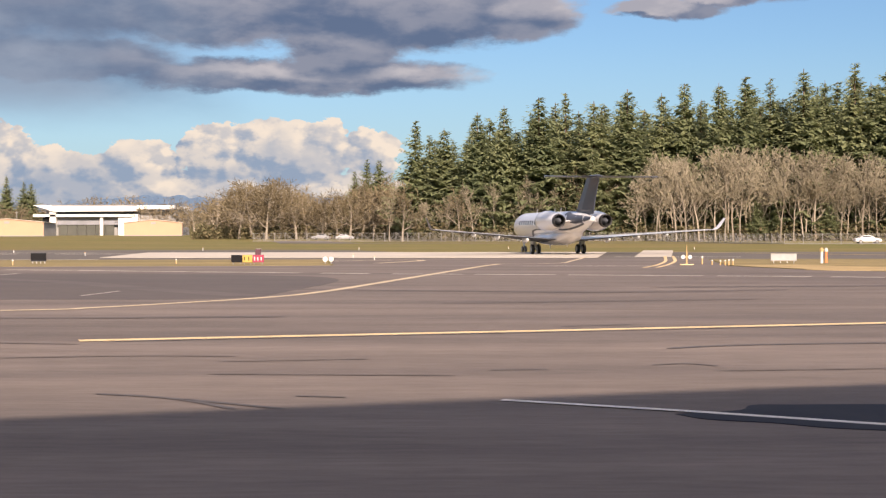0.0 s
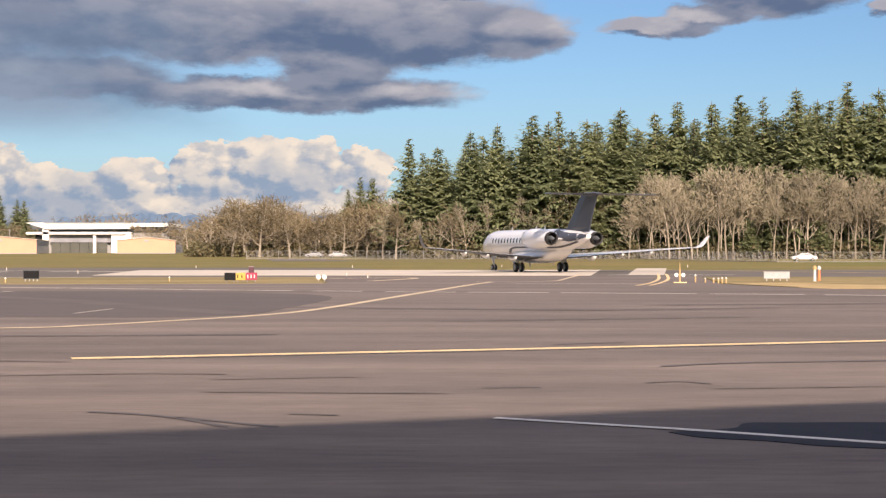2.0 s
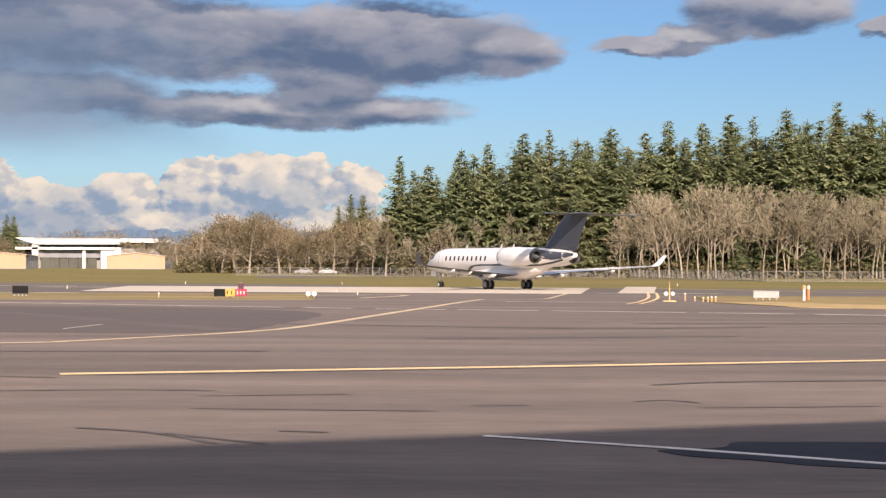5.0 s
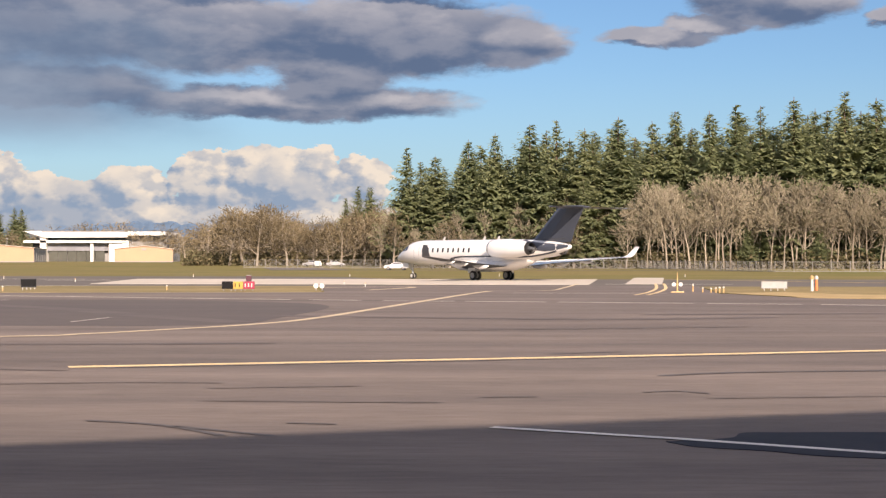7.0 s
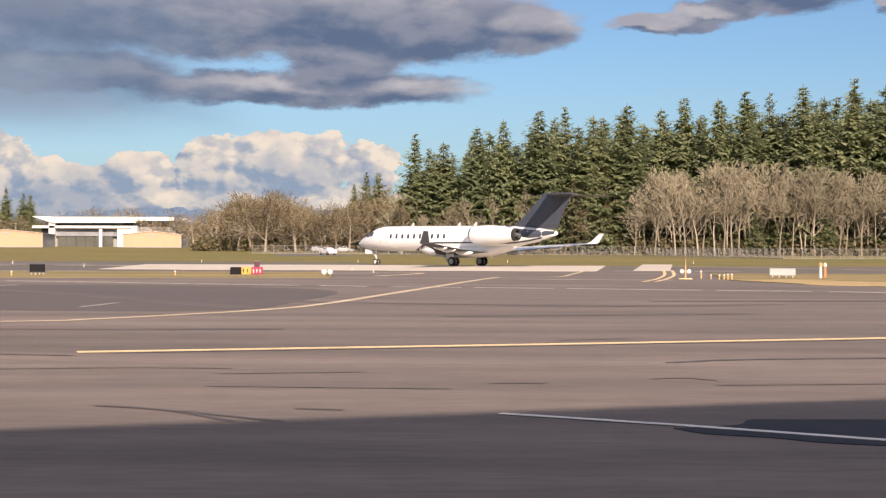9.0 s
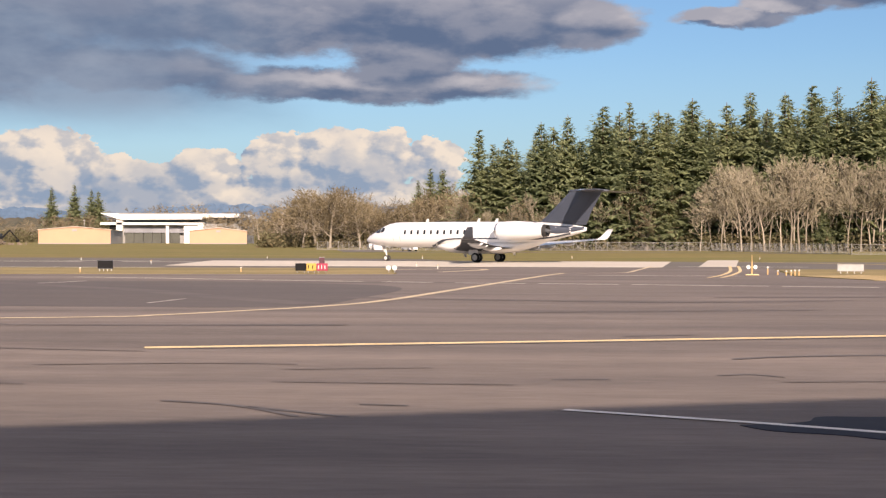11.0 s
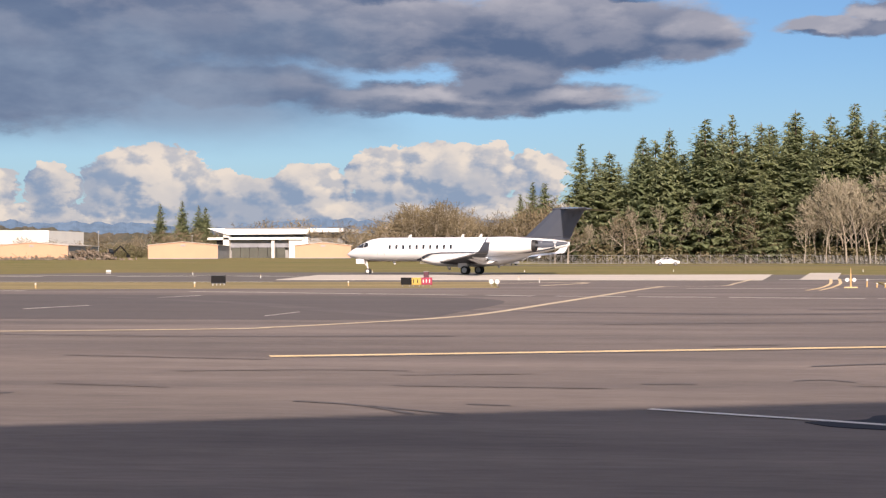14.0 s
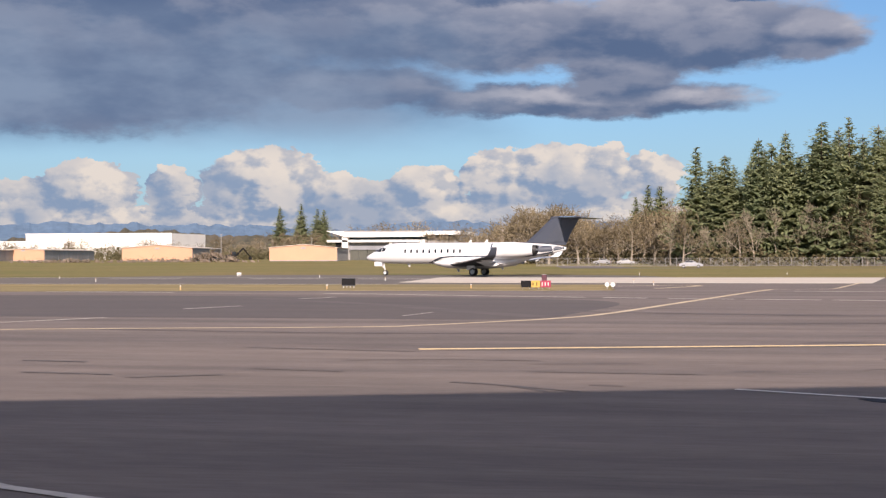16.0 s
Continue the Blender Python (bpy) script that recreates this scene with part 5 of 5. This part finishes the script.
# ---- hangar yard: rubble, brush heap and parked gear ----
def rubble(x, y, w, d, h, count, seed, label, category="rubble"):
    rnd = random.Random(seed)
    ob = thing("brush_heap" if category != "rubble" else "rubble_heap", pose(x, y, rise(y) - 0.05), label, category)
    bm = bmesh.new()
    for _ in range(count):
        u, v = rnd.gauss(0, 0.33), rnd.gauss(0, 0.3)
        hh = h * max(0.1, 1 - abs(u) * 1.6) * rnd.uniform(0.1, 0.9)
        s = rnd.uniform(0.2, 0.7)
        m = pose(u * w, v * d, hh, rnd.uniform(0, 90), rnd.uniform(0, 90), rnd.uniform(0, 90))
        box(bm, -s, s, -s * 0.5, s * 0.5, -s * 0.4, s * 0.4, 0.0, m)
    tagged(part("debris", bm, M_RUBBLE, ob, "broken brown debris"), kind="stuff")
    bm = bmesh.new()
    for _ in range(count):
        u, v = rnd.gauss(0, 0.3), rnd.gauss(0, 0.25)
        hh = h * max(0.1, 1 - abs(u) * 1.5) * rnd.uniform(0.3, 1.0)
        a, b = rnd.uniform(0, 6.28), rnd.uniform(-0.2, 0.8)
        L = rnd.uniform(0.8, 2.6)
        p = Vector((u * w, v * d, hh))
        rod(bm, p, p + Vector((math.cos(a), math.sin(a), b)) * L, 0.07, 0.02, 4)
    tagged(part("branches", bm, M_OAKTWIG, ob, "tangled bare branches"), kind="stuff")


rubble(-160, 455, 17, 5, 4.2, 150, 31, "heap of brush and roots beside the hangar", "brush heap")
rubble(-176, 452, 40, 4, 1.0, 90, 32, "low row of rubble on the grass")
rubble(-205, 450, 44, 4, 0.9, 90, 33, "low row of rubble on the grass")


def digger(x, y):
    ob = thing("excavator", pose(x, y, rise(y), 0, 0, 30), "dark excavator parked beside the hangar", "excavator")
    for name, b, m in (("track", (-2.2, 2.2, -1.5, -0.9, 0, 0.9), M_TYRE), ("track", (-2.2, 2.2, 0.9, 1.5, 0, 0.9), M_TYRE), ("body", (-2.4, 1.4, -1.4, 1.4, 1.0, 2.2), M_SIGNBLACK), ("cab", (0.0, 1.5, 0.1, 1.3, 2.2, 3.3), M_GLASS)):
        bm = bmesh.new()
        box(bm, *b, 0.15)
        part(name, bm, m, ob)
    bm = bmesh.new()
    rod(bm, (1.3, -0.4, 2.0), (3.6, -0.4, 4.4), 0.28, 0.24, 6)
    rod(bm, (3.6, -0.4, 4.4), (6.0, -0.4, 1.6), 0.22, 0.18, 6)
    box(bm, 5.5, 6.5, -0.9, 0.1, 0.6, 1.5, 0.1)
    part("boom", bm, M_SIGNBLACK, ob, "dark bent boom with bucket")


digger(-158.5, 470)


def pole(x, y, h, lean, label):
    ob = thing("pole", pose(x, y, rise(y), 0, lean, 0), label, "pole")
    bm = bmesh.new()
    rod(bm, (0, 0, 0), (0, 0, h), 0.16, 0.10, 8)
    part("shaft", bm, M_POST, ob)
    bm = bmesh.new()
    box(bm, -0.5, 0.5, -0.06, 0.06, h - 0.5, h - 0.36)
    part("crossarm", bm, M_POST, ob)


pole(*at(-19.0, 560), 10.5, 0, "pale utility pole behind the hangars")
pole(*at(-15.6, 560), 9.0, 0, "pale utility pole behind the hangars")
pole(*at(-26.6, 900), 34, -32, "slanted pale crane boom in the distance")


# ---- cars ----
def make_car(label, mat, colour_word):
    ob = thing("car", pose(0, 250, 0), label, "car", "cars on the perimeter road")
    bm = bmesh.new()
    prof = [(-2.2, 0.35), (-2.25, 0.75), (-2.0, 0.92), (-1.5, 0.98), (-0.9, 1.38), (0.35, 1.42), (1.05, 1.0), (2.0, 0.85), (2.25, 0.65), (2.2, 0.35)]
    loft(bm, [[(x, s * (0.86 if z < 1.05 else 0.70), z) for x, z in prof] for s in (-1, 1)])
    body = part("body", bm, mat, ob, colour_word)
    for s in (-1, 1):
        bm = bmesh.new()
        v = [bm.verts.new((x, s * y, z)) for x, y, z in ((-1.35, 0.84, 1.02), (-0.85, 0.735, 1.33), (0.30, 0.735, 1.36), (0.88, 0.84, 1.03))]
        bm.faces.new(v)
        part("side_window", bm, M_GLASS, body, "dark side windows")
        for x in (-1.4, 1.4):
            bm = bmesh.new()
            rod(bm, (x, s * 0.70, 0.33), (x, s * 0.90, 0.33), 0.33, sides=16)
            wh = part("wheel", bm, M_TYRE, ob)
            bm = bmesh.new()
            rod(bm, (x, s * 0.89, 0.33), (x, s * 0.915, 0.33), 0.2, sides=12)
            part("hub", bm, M_POST, wh)
    for x, name, m in ((2.2, "headlight", M_WHITE), (-2.24, "tail_light", M_SIGNRED)):
        for s in (-0.6, 0.6):
            bm = bmesh.new()
            box(bm, x - 0.06, x + 0.06, s - 0.15, s + 0.15, 0.62, 0.74)
            part(name, bm, m, body)
    return ob


M_SILVER = material("silver_car_paint", (0.36, 0.36, 0.37), 0.35, metal=0.2, scale=1.0, grain=0.02, coat=0.5)
CAR_LEFT = make_car("white sedan driving along the perimeter road", M_PAINT, "white car body")
CAR_OUT = make_car("white hatchback driving along the perimeter road", M_PAINT, "white car body")
CAR_RIGHT = make_car("white sedan driving along the fence road", M_PAINT, "white car body")
CAR_SECOND = make_car("silver sedan following along the fence road", M_SILVER, "silver car body")
for x, y, turn in ((-24, 372, 10), (-30, 376, 170)):
    parked = make_car("pale car parked beneath the bare trees", M_SILVER, "pale car body")
    parked.matrix_basis = pose(x, y, rise(y), 0, 0, turn)

def jet_pose(x, y, heading):
    return pose(x, y, 0.045, 0, 0, heading)


JET_ROWS = [
    (0, 11.08, 146.62, 102.2),
    (0.5, 10.83, 146.09, 103.7),
    (1, 10.47, 145.63, 105.5),
    (1.5, 10.21, 145.24, 107.2),
    (2, 9.95, 144.98, 108.9),
    (2.5, 9.58, 144.94, 110.3),
    (3, 9.26, 145.14, 111.9),
    (3.5, 8.94, 145.59, 113.7),
    (4, 8.67, 146.23, 116.3),
    (6.5, 6.48, 152.55, 128.2),
    (7, 5.86, 152.94, 130.4),
    (7.5, 5.13, 153.24, 132.8),
    (8, 4.36, 153.46, 135.2),
    (8.5, 3.55, 153.66, 137.6),
    (9, 2.63, 153.87, 140.2),
    (9.5, 1.68, 154.09, 142.9),
    (12, -4.83, 153.29, 155.1),
    (12.5, -6.70, 154.91, 158.1),
    (13, -9.04, 157.51, 160.6),
    (13.5, -11.84, 160.89, 163.2),
    (14, -14.66, 163.53, 165.6),
    (14.5, -17.89, 167.05, 167.5),
    (15, -21.17, 169.75, 169.3),
    (15.5, -24.96, 172.90, 170.3),
    (16, -29.25, 176.65, 170.8),
]


def motions():
    walk(JET, [(t, jet_pose(x, y, h)) for t, x, y, h in JET_ROWS])
    for car, rows in ((CAR_LEFT, [(0, 98, 264, 180), (3.5, 42.5, 281, 180), (6, 5, 285, 180), (8.5, -20, 297, 135), (10, -27, 325, 105), (16, -45, 458, 98)]),
                      (CAR_OUT, [(0, 73.5, 264, 0), (6, 163, 261, 0), (16, 318, 259, 0)]),
                      (CAR_RIGHT, [(0, -40, 452, -82), (9, -25, 338, -82), (11.5, -16, 298, -50), (13.5, 5.5, 285, 0), (14.5, 16.4, 285, 0), (16, 33.3, 284, 5)]),
                      (CAR_SECOND, [(0, -44, 470, -82), (9, -31, 372, -82), (13, -24, 306, -70), (15, -13.2, 285, 0), (16, -6, 285, 0)])):
        walk(car, [(t, pose(x, y, 0.03 + rise(y), 0, 0, h)) for t, x, y, h in rows])
    # wheels roll by the way the jet has gone
    ts = [r[0] for r in JET_ROWS]
    steps = [i / 15 for i in range(241)]
    px, py = np.interp(steps, ts, [r[1] for r in JET_ROWS]), np.interp(steps, ts, [r[2] for r in JET_ROWS])
    way = np.concatenate(([0.0], np.cumsum(np.hypot(np.diff(px), np.diff(py)))))
    for ob, r in WHEELS:
        x, y, z = ob.location
        walk(ob, [(t, pose(x, y, z, 0, math.degrees(s / r), 0)) for t, s in zip(steps, way)])


# ---- last line ----
motions()
